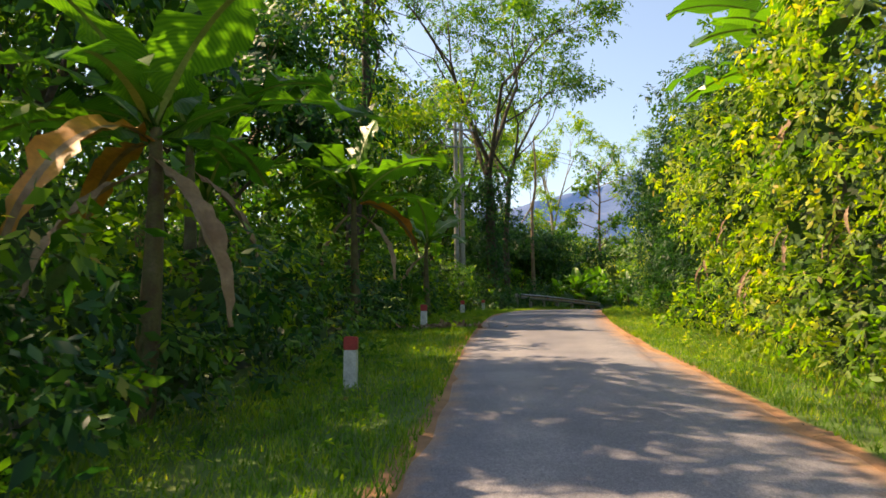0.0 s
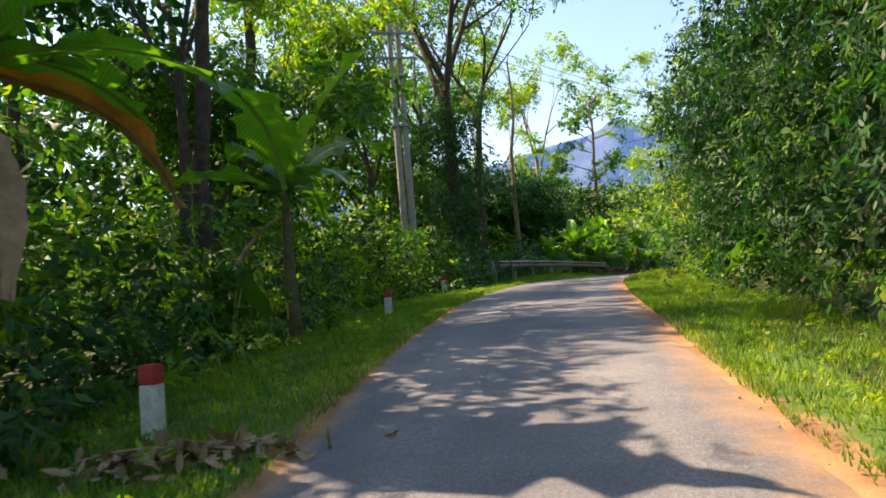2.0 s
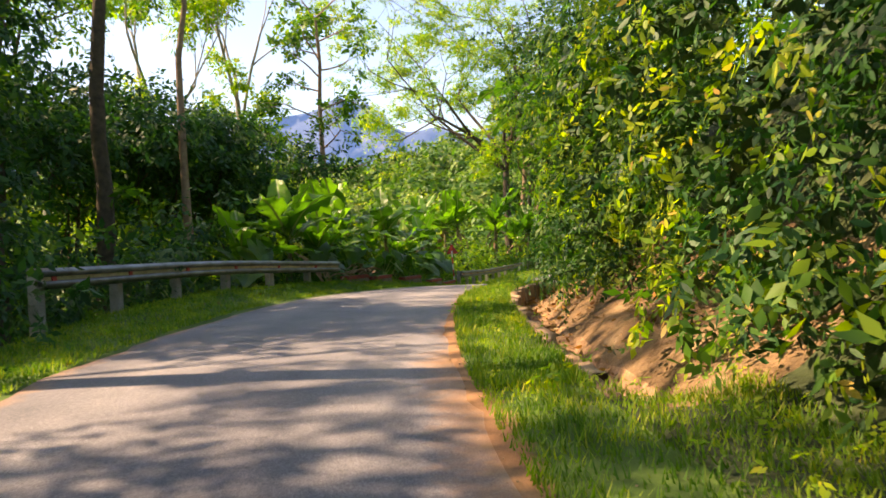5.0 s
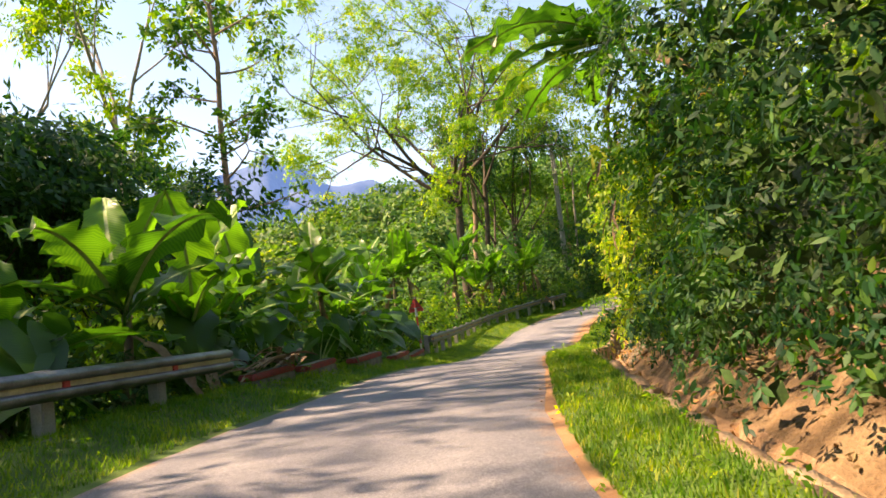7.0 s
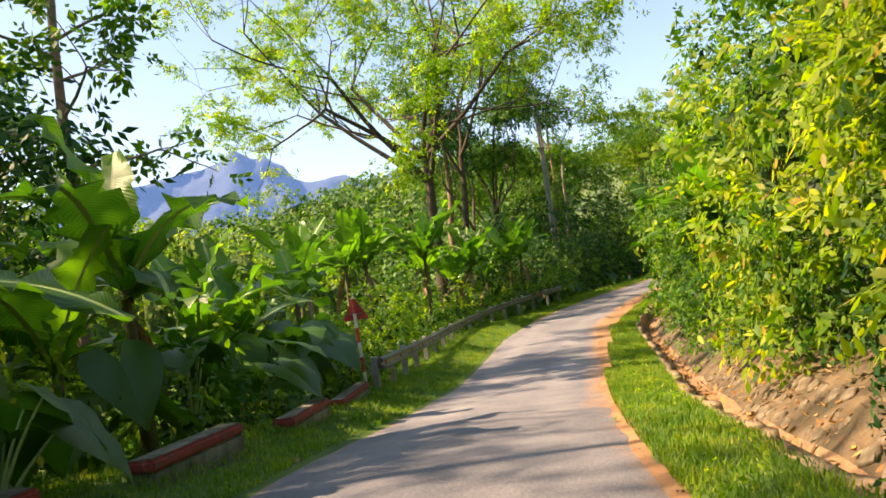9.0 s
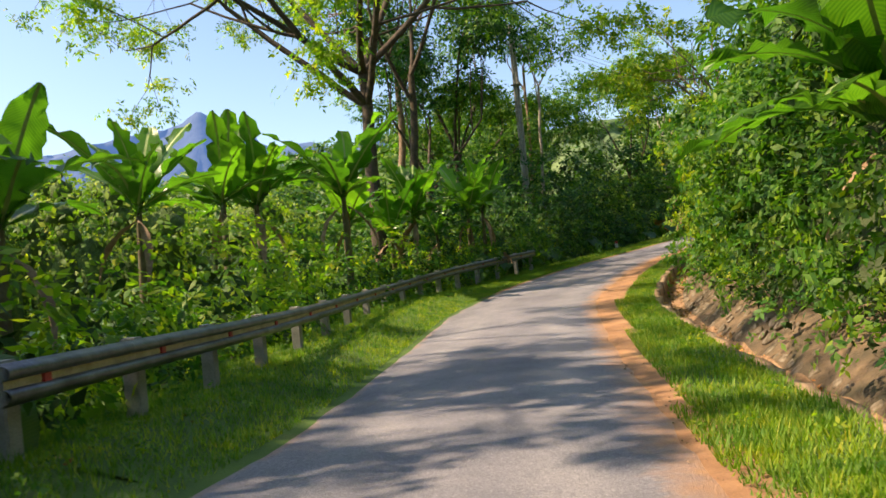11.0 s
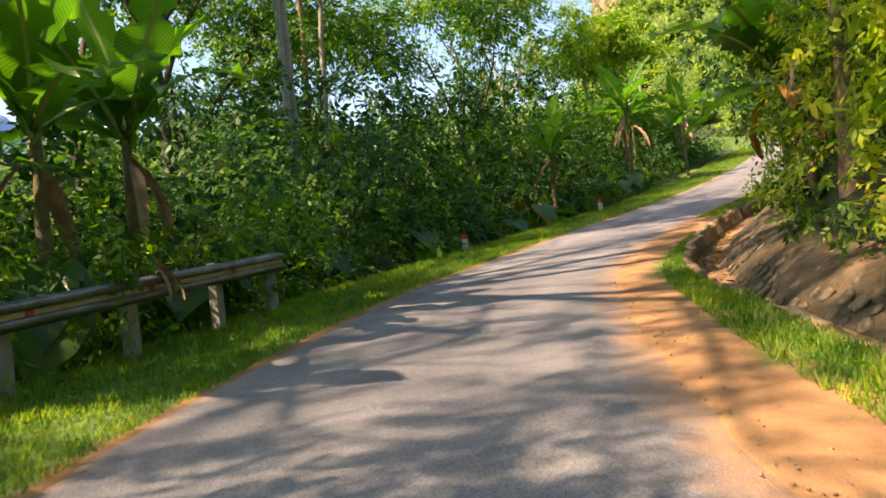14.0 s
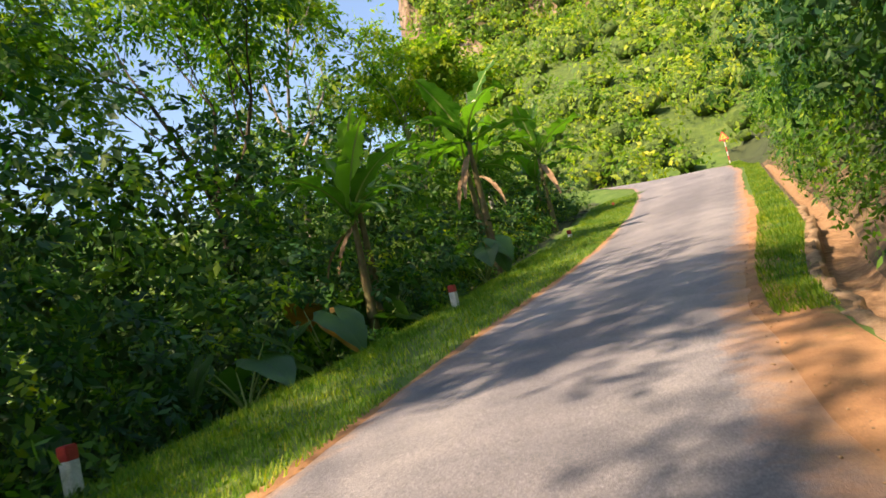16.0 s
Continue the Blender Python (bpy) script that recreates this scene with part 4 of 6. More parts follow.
THICKETS = (
    # forest side before the bend
    ("undergrowth", -8, 28, -1, 2.0, 2.6, 0.2, 0.7, dict(rad=0.38, mat=L_MID, per=170, size=0.12, step=0.5, label="low leafy weeds at the forest edge")),
    ("undergrowth", -8, 29, -1, 2.7, 4.2, 0.5, 1.5, dict(rad=0.6, mat=L_DARK, per=120, size=0.16, step=0.4, drapes=3, hang=1.0, label="dense dark bushes at the forest edge")),
    ("undergrowth", -10, 36, -1, 4.2, 8.0, 1.2, 3.0, dict(rad=0.95, mat=L_MID, per=60, size=0.22, step=0.4, drapes=3, hang=1.0, label="leafy forest undergrowth")),
    ("undergrowth", -10, 36, -1, 8, 14, 3, 6, dict(rad=1.5, mat=L_MID, per=30, size=0.32, step=0.6, label="deep leafy forest")),
    ("undergrowth", -20, 40, -1, 17, 24, 8, 13, dict(rad=2.4, mat=L_DARK, per=10, size=0.5, step=0.8, label="deep shaded forest")),
    # yellow-green lumps that put sun patches into the leaf colour
    ("undergrowth", -8, 30, -1, 3.0, 5.0, 0.8, 2.2, dict(rad=0.5, mat=L_VINE, per=110, size=0.15, step=1.1, label="sunlit yellow-green bushes among the forest edge")),
    ("undergrowth", 20, 50, -1, 17, 23, 10, 15, dict(rad=1.9, mat=L_MID, per=18, size=0.42, step=0.7, label="tall leafy forest behind the bend")),
    ("undergrowth", 96, 113, -1, 4.8, 7.5, 3.4, 5.6, dict(rad=0.9, mat=L_DARK, per=75, size=0.2, step=0.4, label="dense dark bushes beside the climb")),
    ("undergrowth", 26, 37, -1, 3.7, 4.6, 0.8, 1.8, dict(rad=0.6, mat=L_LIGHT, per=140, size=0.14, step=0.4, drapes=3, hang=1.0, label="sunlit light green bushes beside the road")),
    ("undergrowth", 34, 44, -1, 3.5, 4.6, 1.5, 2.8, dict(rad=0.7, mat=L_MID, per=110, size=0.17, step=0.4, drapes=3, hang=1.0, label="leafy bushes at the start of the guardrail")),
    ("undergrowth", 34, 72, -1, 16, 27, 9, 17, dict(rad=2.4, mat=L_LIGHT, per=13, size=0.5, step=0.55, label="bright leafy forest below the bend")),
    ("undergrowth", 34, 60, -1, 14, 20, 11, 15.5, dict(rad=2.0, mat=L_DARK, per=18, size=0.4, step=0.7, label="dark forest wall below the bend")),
    ("undergrowth", 104, 132, -1, 10, 15, 6, 9.5, dict(rad=1.6, mat=L_DARK, per=30, size=0.3, step=0.6, label="dark forest beside the climb")),
    # behind the first guardrail
    ("undergrowth", 40, 56, -1, 2.0, 3.0, 0.4, 1.0, dict(rad=0.45, mat=L_DARK, per=140, size=0.14, step=0.45, drapes=3, hang=1.0, label="weeds behind the guardrail")),
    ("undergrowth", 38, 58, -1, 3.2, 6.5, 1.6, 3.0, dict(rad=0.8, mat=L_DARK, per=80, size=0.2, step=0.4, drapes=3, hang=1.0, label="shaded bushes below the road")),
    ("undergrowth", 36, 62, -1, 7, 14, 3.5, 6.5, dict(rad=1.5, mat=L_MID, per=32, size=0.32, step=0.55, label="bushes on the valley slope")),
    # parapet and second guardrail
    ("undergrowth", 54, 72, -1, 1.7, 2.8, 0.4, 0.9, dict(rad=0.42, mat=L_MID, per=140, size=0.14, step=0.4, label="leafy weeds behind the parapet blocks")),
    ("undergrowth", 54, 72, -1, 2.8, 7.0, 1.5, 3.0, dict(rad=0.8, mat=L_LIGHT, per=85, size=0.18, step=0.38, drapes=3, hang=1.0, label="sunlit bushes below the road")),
    ("undergrowth", 74, 90, -1, 2.9, 4.2, 0.7, 1.5, dict(rad=0.55, mat=L_MID, per=120, size=0.16, step=0.42, drapes=3, hang=1.0, label="leafy bushes behind the guardrail")),
    ("undergrowth", 89, 104, -1, 2.9, 4.2, 1.2, 2.0, dict(rad=0.55, mat=L_MID, per=120, size=0.16, step=0.42, drapes=3, hang=1.0, label="leafy bushes behind the guardrail")),
    ("undergrowth", 76, 101, -1, 3.8, 7.5, 1.9, 3.0, dict(rad=0.75, mat=L_LIGHT, per=80, size=0.19, step=0.36, drapes=3, hang=1.0, label="tangled light green bushes below the road")),
    ("undergrowth", 68, 82, -1, 3.4, 7.0, 0.8, 1.9, dict(rad=0.7, mat=L_LIGHT, per=80, size=0.18, step=0.42, drapes=3, hang=1.0, label="tangled sunlit bushes below the road")),
    ("undergrowth", 100, 110, -1, 3.4, 6.0, 2.0, 3.6, dict(rad=0.8, mat=L_MID, per=80, size=0.19, step=0.45, drapes=3, hang=1.0, label="high dense bushes behind the end of the guardrail")),
    ("undergrowth", 60, 82, -1, 7, 14, 1.2, 2.8, dict(rad=1.2, mat=L_MID, per=36, size=0.28, step=0.55, label="bushes on the valley slope")),
    ("undergrowth", 82, 102, -1, 7, 14, 2.2, 4.2, dict(rad=1.5, mat=L_MID, per=32, size=0.32, step=0.55, label="bushes on the valley slope")),
    # the climb after the guardrail
    ("undergrowth", 102, 152, -1, 4.0, 4.6, 0.2, 0.7, dict(rad=0.42, mat=L_MID, per=130, size=0.15, step=0.45, drapes=3, hang=1.0, label="low leafy weeds along the verge")),
    # dark leaf tone paints the shade on the bushes' road side
    ("undergrowth", 101, 152, -1, 4.8, 6.4, 1.0, 2.6, dict(rad=0.7, mat=L_DARK, per=85, size=0.19, step=0.36, drapes=3, hang=1.0, label="dense bushes beside the road")),
    ("undergrowth", 100, 150, -1, 4.7, 6.0, 0.9, 2.8, dict(rad=0.55, mat=L_LIGHT, per=90, size=0.15, step=1.3, drapes=1, hang=0.8, label="lighter green shrubs among the dense bushes")),
    ("undergrowth", 98, 152, -1, 7.5, 12, 3.5, 6.0, dict(rad=1.3, mat=L_MID, per=40, size=0.28, step=0.4, label="tall bushes beside the road")),
    ("undergrowth", 112, 152, -1, 11, 18, 7.0, 11, dict(rad=1.9, mat=L_MID, per=22, size=0.38, step=0.6, label="forest below the road")),
    # small broad-leaved weeds in the grass
    ("weeds", -6, 36, -1, 0.4, 2.1, 0.02, 0.1, dict(rad=0.15, mat=L_LIGHT, per=420, size=0.055, step=0.09, base=0, sprigs=0, inside=0, label="small broad-leaved weeds in the verge")),
    ("weeds", 36, 112, -1, 0.3, 1.9, 0.02, 0.1, dict(rad=0.14, mat=L_MID, per=420, size=0.055, step=0.14, base=0, sprigs=0, inside=0, label="small broad-leaved weeds in the verge")),
    ("weeds", 8, 39, 1, 0.4, 2.3, 0.02, 0.12, dict(rad=0.16, mat=L_LIGHT, per=420, size=0.055, step=0.07, base=0, sprigs=0, inside=0, label="small broad-leaved weeds in the verge")),
    ("weeds", 39, 72, 1, 0.2, 1.0, 0.02, 0.1, dict(rad=0.14, mat=L_LIGHT, per=420, size=0.055, step=0.12, base=0, sprigs=0, inside=0, label="small broad-leaved weeds in the verge")),
    ("weeds", 72, 98, 1, 0.8, 1.4, 0.02, 0.08, dict(rad=0.13, mat=L_LIGHT, per=420, size=0.05, step=0.16, base=0, sprigs=0, inside=0, label="small broad-leaved weeds in the verge")),
    # bank side: yellow-green and dark tones paint its sunlit and shaded stretches
    ("hedge", -6, 4, 1, 2.0, 3.0, 3.0, 4.6, dict(rad=0.75, mat=L_VINE, per=160, size=0.115, step=0.36, fine=True, drapes=8, hang=1.0, label="tall hedge of climbing vines in full sun")),
    ("hedge", 3, 17, 1, 1.9, 2.9, 3.6, 4.8, dict(rad=0.68, mat=L_VINE, per=185, size=0.11, step=0.32, fine=True, drapes=8, hang=1.0, label="tall hedge of yellow-green climbing vines in full sun")),
    ("hedge", 2, 18, 1, 1.5, 2.1, 0.3, 0.9, dict(rad=0.4, mat=L_LIGHT, per=150, size=0.12, step=0.4, label="fresh green weeds at the foot of the hedge")),
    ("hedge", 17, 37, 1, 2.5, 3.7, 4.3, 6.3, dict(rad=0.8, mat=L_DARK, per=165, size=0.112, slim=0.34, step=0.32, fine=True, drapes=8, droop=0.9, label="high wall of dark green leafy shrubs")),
    ("hedge", 12, 40, 1, 3.8, 6.0, 5.2, 7.2, dict(rad=1.2, mat=L_MID, per=62, size=0.17, step=0.5, label="leafy trees behind the roadside hedge")),
    ("hedge", 16, 39, 1, 1.9, 2.7, 0.3, 1.0, dict(rad=0.38, mat=L_MID, per=150, size=0.14, step=0.45, label="low broad-leaved weeds at the foot of the hedge")),
    ("hedge", 37, 46, 1, 2.1, 3.0, 1.6, 5.2, dict(rad=0.42, mat=L_VINE, per=140, size=0.1, step=1.1, drapes=5, hang=1.1, fine=True, label="sunlit yellow-green vines hanging on the bank")),
    ("hedge", 36, 42, 1, 2.5, 3.8, 4.2, 5.8, dict(rad=0.75, mat=L_DARK, per=165, size=0.105, step=0.32, fine=True, drapes=7, label="bank overgrown with dark climbing vines")),
    ("hedge", 42, 49, 1, 2.4, 3.8, 4.2, 5.8, dict(rad=0.75, mat=L_MID, per=160, size=0.105, step=0.32, fine=True, drapes=7, label="bank overgrown with green climbing vines")),
    ("hedge", 47, 54, 1, 2.5, 4.0, 4.2, 6.6, dict(rad=0.85, mat=L_DARK, per=150, size=0.108, slim=0.38, step=0.3, fine=True, drapes=7, label="high bank hung with dark creepers")),
    ("hedge", 53, 60, 1, 2.5, 4.0, 4.2, 6.6, dict(rad=0.85, mat=L_MID, per=150, size=0.108, slim=0.38, step=0.3, fine=True, drapes=7, label="high bank hung with green creepers")),
    ("hedge", 43, 61, 1, 2.0, 2.7, 0.5, 1.7, dict(rad=0.42, mat=L_DARK, per=150, size=0.09, step=0.42, drapes=8, hang=0.7, droop=0.9, fine=True, label="dark creepers hanging low over the bank")),
    ("hedge", 39, 116, 1, 2.55, 3.2, 0.15, 0.55, dict(rad=0.34, mat=L_MID, per=150, size=0.12, step=0.5, label="weeds along the top of the drain wall")),
    ("hedge", 57, 66, 1, 2.65, 3.7, 3.0, 5.0, dict(rad=0.7, mat=L_VINE, per=140, size=0.15, step=0.3, drapes=7, fine=True, label="bank overgrown with yellow-green vines")),
    ("hedge", 63, 80, 1, 3.3, 4.6, 0.6, 1.5, dict(rad=0.7, mat=L_MID, per=120, size=0.16, step=0.34, drapes=10, label="leafy shrubs on the bank under a banana plant")),
    ("hedge", 62, 98, 1, 3.05, 3.7, 0.1, 0.7, dict(rad=0.32, mat=L_LIGHT, per=150, size=0.09, step=0.42, drapes=3, hang=0.5, label="fresh weeds over the edge of the drain wall")),
    ("hedge", 108, 150, 1, 1.9, 2.9, 0.1, 0.9, dict(rad=0.4, mat=L_MID, per=120, size=0.12, step=0.4, drapes=4, hang=0.7, label="weeds on the bank beside the climb")),
    ("hedge", 81, 92, 1, 4.6, 6.5, 3.0, 5.0, dict(rad=1.0, mat=L_MID, per=70, size=0.22, step=0.4, label="leafy bank above the stone-lined drain")),
    ("hedge", 80, 89, 1, 3.3, 4.6, 2.6, 4.4, dict(rad=0.75, mat=L_MID, per=120, size=0.14, slim=0.52, step=0.34, drapes=9, fine=True, label="bank covered by broad-leaved green vines")),
    ("hedge", 88, 98, 1, 3.3, 4.6, 2.6, 4.4, dict(rad=0.75, mat=L_VINE, per=120, size=0.14, slim=0.52, step=0.34, drapes=9, fine=True, label="bank covered by sunlit yellow-green vines")),
    ("hedge", 84, 99, 1, 3.1, 4.0, 1.6, 4.2, dict(rad=0.5, mat=L_VINE, per=130, size=0.12, slim=0.52, step=0.95, drapes=4, fine=True, label="sunlit yellow-green vines over the bank")),
    ("hedge", 109, 125, 1, 2.1, 3.6, 3.6, 6.0, dict(rad=0.8, mat=L_DARK, per=110, size=0.13, step=0.34, base=2.0, drapes=10, droop=0.9, fine=True, label="dark foliage hanging over the drain")),
    ("hedge", 97, 107, 1, 3.0, 4.2, 1.6, 4.6, dict(rad=0.6, mat=L_VINE, per=140, size=0.11, step=0.42, drapes=6, hang=1.0, fine=True, label="sunlit yellow-green vines over the drain bank")),
    ("hedge", 108, 120, 1, 3.7, 5.4, 1.8, 3.6, dict(rad=0.8, mat=L_MID, per=95, size=0.18, step=0.34, drapes=4, fine=True, label="leafy overhanging bank above the drain")),
    ("hedge", 97, 109, 1, 3.7, 5.4, 1.8, 3.6, dict(rad=0.8, mat=L_VINE, per=95, size=0.18, step=0.34, drapes=4, fine=True, label="sunlit yellow-green bushes above the drain")),
    ("hedge", 118, 160, 1, 3.2, 5.6, 2.0, 4.0, dict(rad=1.0, mat=L_MID, per=60, size=0.24, step=0.5, drapes=4, label="bushes on the bank beside the climb")),
    ("hedge", 40, 120, 1, 5.5, 10, 4, 7, dict(rad=1.5, mat=L_MID, per=38, size=0.23, step=0.6, label="forest on top of the bank")),
)
GRASSES = ((-8, 42, -1, 1.9, 2.7, 700, 0.06), (-8, 112, -1, 0.0, 2.0, 900, 0.06), (-8, 39, 1, 0.05, 2.2, 900, 0.06), (38, 72, 1, 0.05, 1.02, 1100, 0.06), (66, 79, 1, 0.25, 1.46, 1100, 0.07), (78, 85, 1, 0.45, 1.46, 1100, 0.07), (84, 108, 1, 0.7, 1.46, 1000, 0.065), (60, 112, -1, 1.9, 3.3, 600, 0.07), (112, 124, 1, 0.12, 1.0, 1100, 0.06), (96, 130, -1, 1.9, 3.5, 500, 0.08), (112, 160, -1, 0.0, 2.6, 300, 0.08), (123, 160, 1, 0.2, 1.0, 500, 0.08))
RANGES = (
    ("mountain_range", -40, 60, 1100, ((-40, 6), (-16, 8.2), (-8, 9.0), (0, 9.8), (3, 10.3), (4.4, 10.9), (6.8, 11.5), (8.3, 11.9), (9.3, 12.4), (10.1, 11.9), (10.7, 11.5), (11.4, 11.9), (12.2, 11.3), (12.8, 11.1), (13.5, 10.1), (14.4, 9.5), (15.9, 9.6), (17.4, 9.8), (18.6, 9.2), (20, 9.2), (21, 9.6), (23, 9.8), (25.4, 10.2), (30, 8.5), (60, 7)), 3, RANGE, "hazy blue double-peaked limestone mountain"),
    ("far_hill", -30, 50, 520, ((-30, 4.5), (0, 5.0), (8, 5.6), (12, 6.2), (16, 7.0), (20, 7.9), (24, 8.6), (30, 9.0), (50, 9.0)), 11, HILL, "forested hill across the valley", 320, -30, (10.0, 46.0, 5.5), 1.0, (500, -12, 34, 0.12, 0.62, 9, 16, 0.35, 3.6, L_FAR)),
    ("limestone_hill", 50, 125, 230, ((50, 2), (54.2, 6), (54.9, 16), (55.5, 22), (56.5, 26), (59.5, 28), (66, 30), (90, 31), (125, 28)), 5, CLIFF, "steep limestone hill with a bare cliff and green forest", 130, 0, (42.0, 84.0, 5.5), 0.8, (800, 57, 100, 0.06, 0.62, 3.0, 5.6, 1.6, 1.15, L_HILL)),
)
FORESTS = (
    ("valley_forest", -30, 170, -70, -20, 300, 2.5, 4.5, 4.5, 0.65, "trees filling the valley below the road"),
    ("valley_forest", -60, 230, -190, -70, 320, 4, 7, 1.6, 1.2, "forest on the far valley side"),
    ("far_forest", -100, 300, -520, -190, 240, 9, 15, 0.26, 3.1, "forested hills beyond the valley"),
    ("far_forest", -100, 320, -1100, -520, 170, 20, 30, 0.065, 6.2, "distant forested hills"),
    ("hill_forest", 112, 172, 8, 60, 150, 2.0, 4.2, 8.0, 0.42, "sunlit forest on the hillside above the road"),
    ("hill_forest", 176, 210, -40, 60, 190, 1.8, 3.6, 5.0, 0.55, "sunlit trees at the foot of the hillside"),
    ("hill_forest", 205, 310, -90, 80, 420, 2.6, 5.0, 1.9, 0.95, "sunlit forest on the steep hillside"),
    ("hill_forest", -40, 112, 10, 45, 110, 2.5, 4.5, 3.5, 0.7, "forest on the hill behind the bank"),
)

HUNG = ((4.0, 5.4, 4.1, 0.56), (4.3, 2.9, 4.6, 0.68), (4.2, 4.4, 4.6, 0.5), (4.0, 6.4, 5.0, 0.43), (4.2, 8.6, 4.6, 0.5), (12.6, 46.2, 6.9, 0.74), (13.0, 47.0, 7.6, 0.62), (12.8, 46.0, 6.2, 0.5), (13.6, 47.6, 6.6, 0.56), (38.9, 78.6, 6.6, 0.56), (33.9, 74.2, 5.6, 0.5))

# ---- kilometre of small road things ----
def bollard(x, y, z, h=0.6, lean=(0, 0), label="white concrete marker post with a red top"):
    s, _ = sl(x, y)
    b = thing("bollard", Matrix.Translation((x, y, z)) @ pose(0, 0, 0, lean[0], lean[1], heading(s)), label + ", in the grass verge", "bollard", "marker posts along the road")
    part("post", box(0.15, 0.15, h - 0.02, (0, 0, -0.12), 0.012), WHITE, b)
    part("cap", box(0.156, 0.156, 0.16, (0, 0, h - 0.27 + 0.12), 0.014), RED, b, "faded red painted top")
    part("base", box(0.24, 0.24, 0.1, (0, 0, -0.08), 0.02), CONCRETE, b)
    return b


for x, y, z, h in BOLLARDS:
    s, lat = sl(x, y)
    bollard(x, y, min(z, rd(s, lat).z + 0.02) if abs(z - rd(s, lat).z) > 0.1 else z, h)


def w_profile(n=3):
    """Half-round ridges of a rail: pairs of depth and height, top to bottom."""
    pts = [(0.0, 0.155)]
    for c in (0.085, -0.085):
        for a in np.linspace(90, -90, 7):
            pts.append((0.075 * math.cos(radians(a)) ** 0.8 if abs(a) < 89 else 0.012, c + 0.052 * math.sin(radians(a))))
    return pts + [(0.0, -0.155)]


def guardrail(points, posts, reflectors, label):
    """A W-beam on concrete posts: the line is the beam's top edge."""
    line = spline([(*p, 1) for p in points], 0.5)[:, :3]
    t = np.gradient(line[:, :2], axis=0)
    t /= np.linalg.norm(t, axis=1)[:, None]
    right = np.stack([t[:, 1], -t[:, 0]], 1)
    dist = np.r_[0, np.cumsum(np.hypot(*np.diff(line[:, :2], axis=0).T))]
    root = thing("guardrail", Matrix.Translation(tuple(on(*line[0, :2]))), label, "guardrail", "guardrails on the valley side")
    off = np.array(root.location)
    prof = w_profile()
    v = np.array([[(p[0] + r[0] * d, p[1] + r[1] * d, p[2] - 0.155 + h) for d, h in prof] for p, r in zip(line, right)]) - off
    k = len(prof)
    ii = (np.arange(len(line) - 1)[:, None] * k + np.arange(k - 1)[None]).ravel()
    faces = np.stack([ii, ii + k, ii + k + 1, ii + 1], 1)
    beam = mesh_object("beam", v.reshape(-1, 3), faces, GALV, root, "grey weathered steel beam with two ridges", smooth=True)
    mod = beam.modifiers.new("thick", "SOLIDIFY")
    mod.thickness = 0.006
    band = np.array([[(p[0] + r[0] * d, p[1] + r[1] * d, p[2] - 0.155 + h) for d, h in ((0.021, 0.03), (0.024, 0.0), (0.021, -0.03))] for p, r in zip(line, right)]) - off
    ii = (np.arange(len(line) - 1)[:, None] * 3 + np.arange(2)[None]).ravel()
    mesh_object("band", band.reshape(-1, 3), np.stack([ii, ii + 3, ii + 4, ii + 1], 1), CREAM, root, "dull yellow band in the beam's groove")

    def at(d):
        p = np.array([np.interp(d, dist, line[:, i]) for i in range(3)])
        r = np.array([np.interp(d, dist, right[:, i]) for i in range(2)])
        return p, r
    for d in posts:
        p, r = at(min(d, dist[-1] - 0.1))
        g = on(p[0] - r[0] * 0.2, p[1] - r[1] * 0.2)
        turn = math.degrees(math.atan2(-r[0], r[1])) + 90
        post = part("post", box(0.16, 0.18, p[2] + 0.01 - g.z + 0.5, (0, 0, -0.5), 0.012), CONCRETE, root)
        post.matrix_local = Matrix.Translation((p[0] - r[0] * 0.2 - off[0], p[1] - r[1] * 0.2 - off[1], g.z - off[2])) @ pose(0, 0, 0, 0, 0, turn)
        block = part("spacer", box(0.1, 0.15, 0.24, (0, 0, 0), 0.008), GALV, root)
        block.matrix_local = Matrix.Translation((p[0] - r[0] * 0.055 - off[0], p[1] - r[1] * 0.055 - off[1], p[2] - 0.27 - off[2])) @ pose(0, 0, 0, 0, 0, turn + 90)
    for d in reflectors:
        p, r = at(d)
        turn = math.degrees(math.atan2(-r[0], r[1]))
        m = part("reflector", box(0.10, 0.03, 0.075, (0, 0, -0.04), 0.006), RED, root, "red reflector")
        m.matrix_local = Matrix.Translation((p[0] + r[0] * 0.03 - off[0], p[1] + r[1] * 0.03 - off[1], p[2] - 0.155 - off[2])) @ pose(0, 0, 0, 0, 0, turn)
    return root


guardrail(RAIL_1, np.arange(0.2, 12, 2.0), np.arange(0.3, 12, 2.0), "weathered steel guardrail on concrete posts at the outside of the bend")
guardrail(RAIL_2, np.arange(0.3, 33.2, 2.05), np.arange(0.5, 33.2, 2.05), "long weathered steel guardrail on concrete posts above the valley")


def kerb_block(x0, y0, x1, y1, top):
    """A block of the old parapet: pale concrete with a red band along its top."""
    c = ((x0 + x1) / 2, (y0 + y1) / 2)
    n = math.hypot(x1 - x0, y1 - y0)
    g = on(*c).z
    k = thing("parapet_block", Matrix.Translation((*c, g)) @ pose(0, 0, 0, 0, 0, math.degrees(math.atan2(y1 - y0, x1 - x0))),
              "low pale concrete parapet block with a red painted top edge", "parapet block", "parapet blocks between the guardrails")
    h = max(0.24, (top - g) * 0.8)
    part("body", box(n, 0.30, h - 0.1 + 0.2, (0, 0, -0.2), 0.03), OLD_CONCRETE, k)
    part("band", box(n + 0.01, 0.31, 0.11, (0, 0, h - 0.11), 0.025), OLD_RED, k, "worn red painted band")
    part("top", box(n - 0.05, 0.25, 0.02, (0, 0, h - 0.012), 0.008), OLD_CONCRETE, k, "bare grey top face")
    return k


for b in KERBS:
    kerb_block(*b)


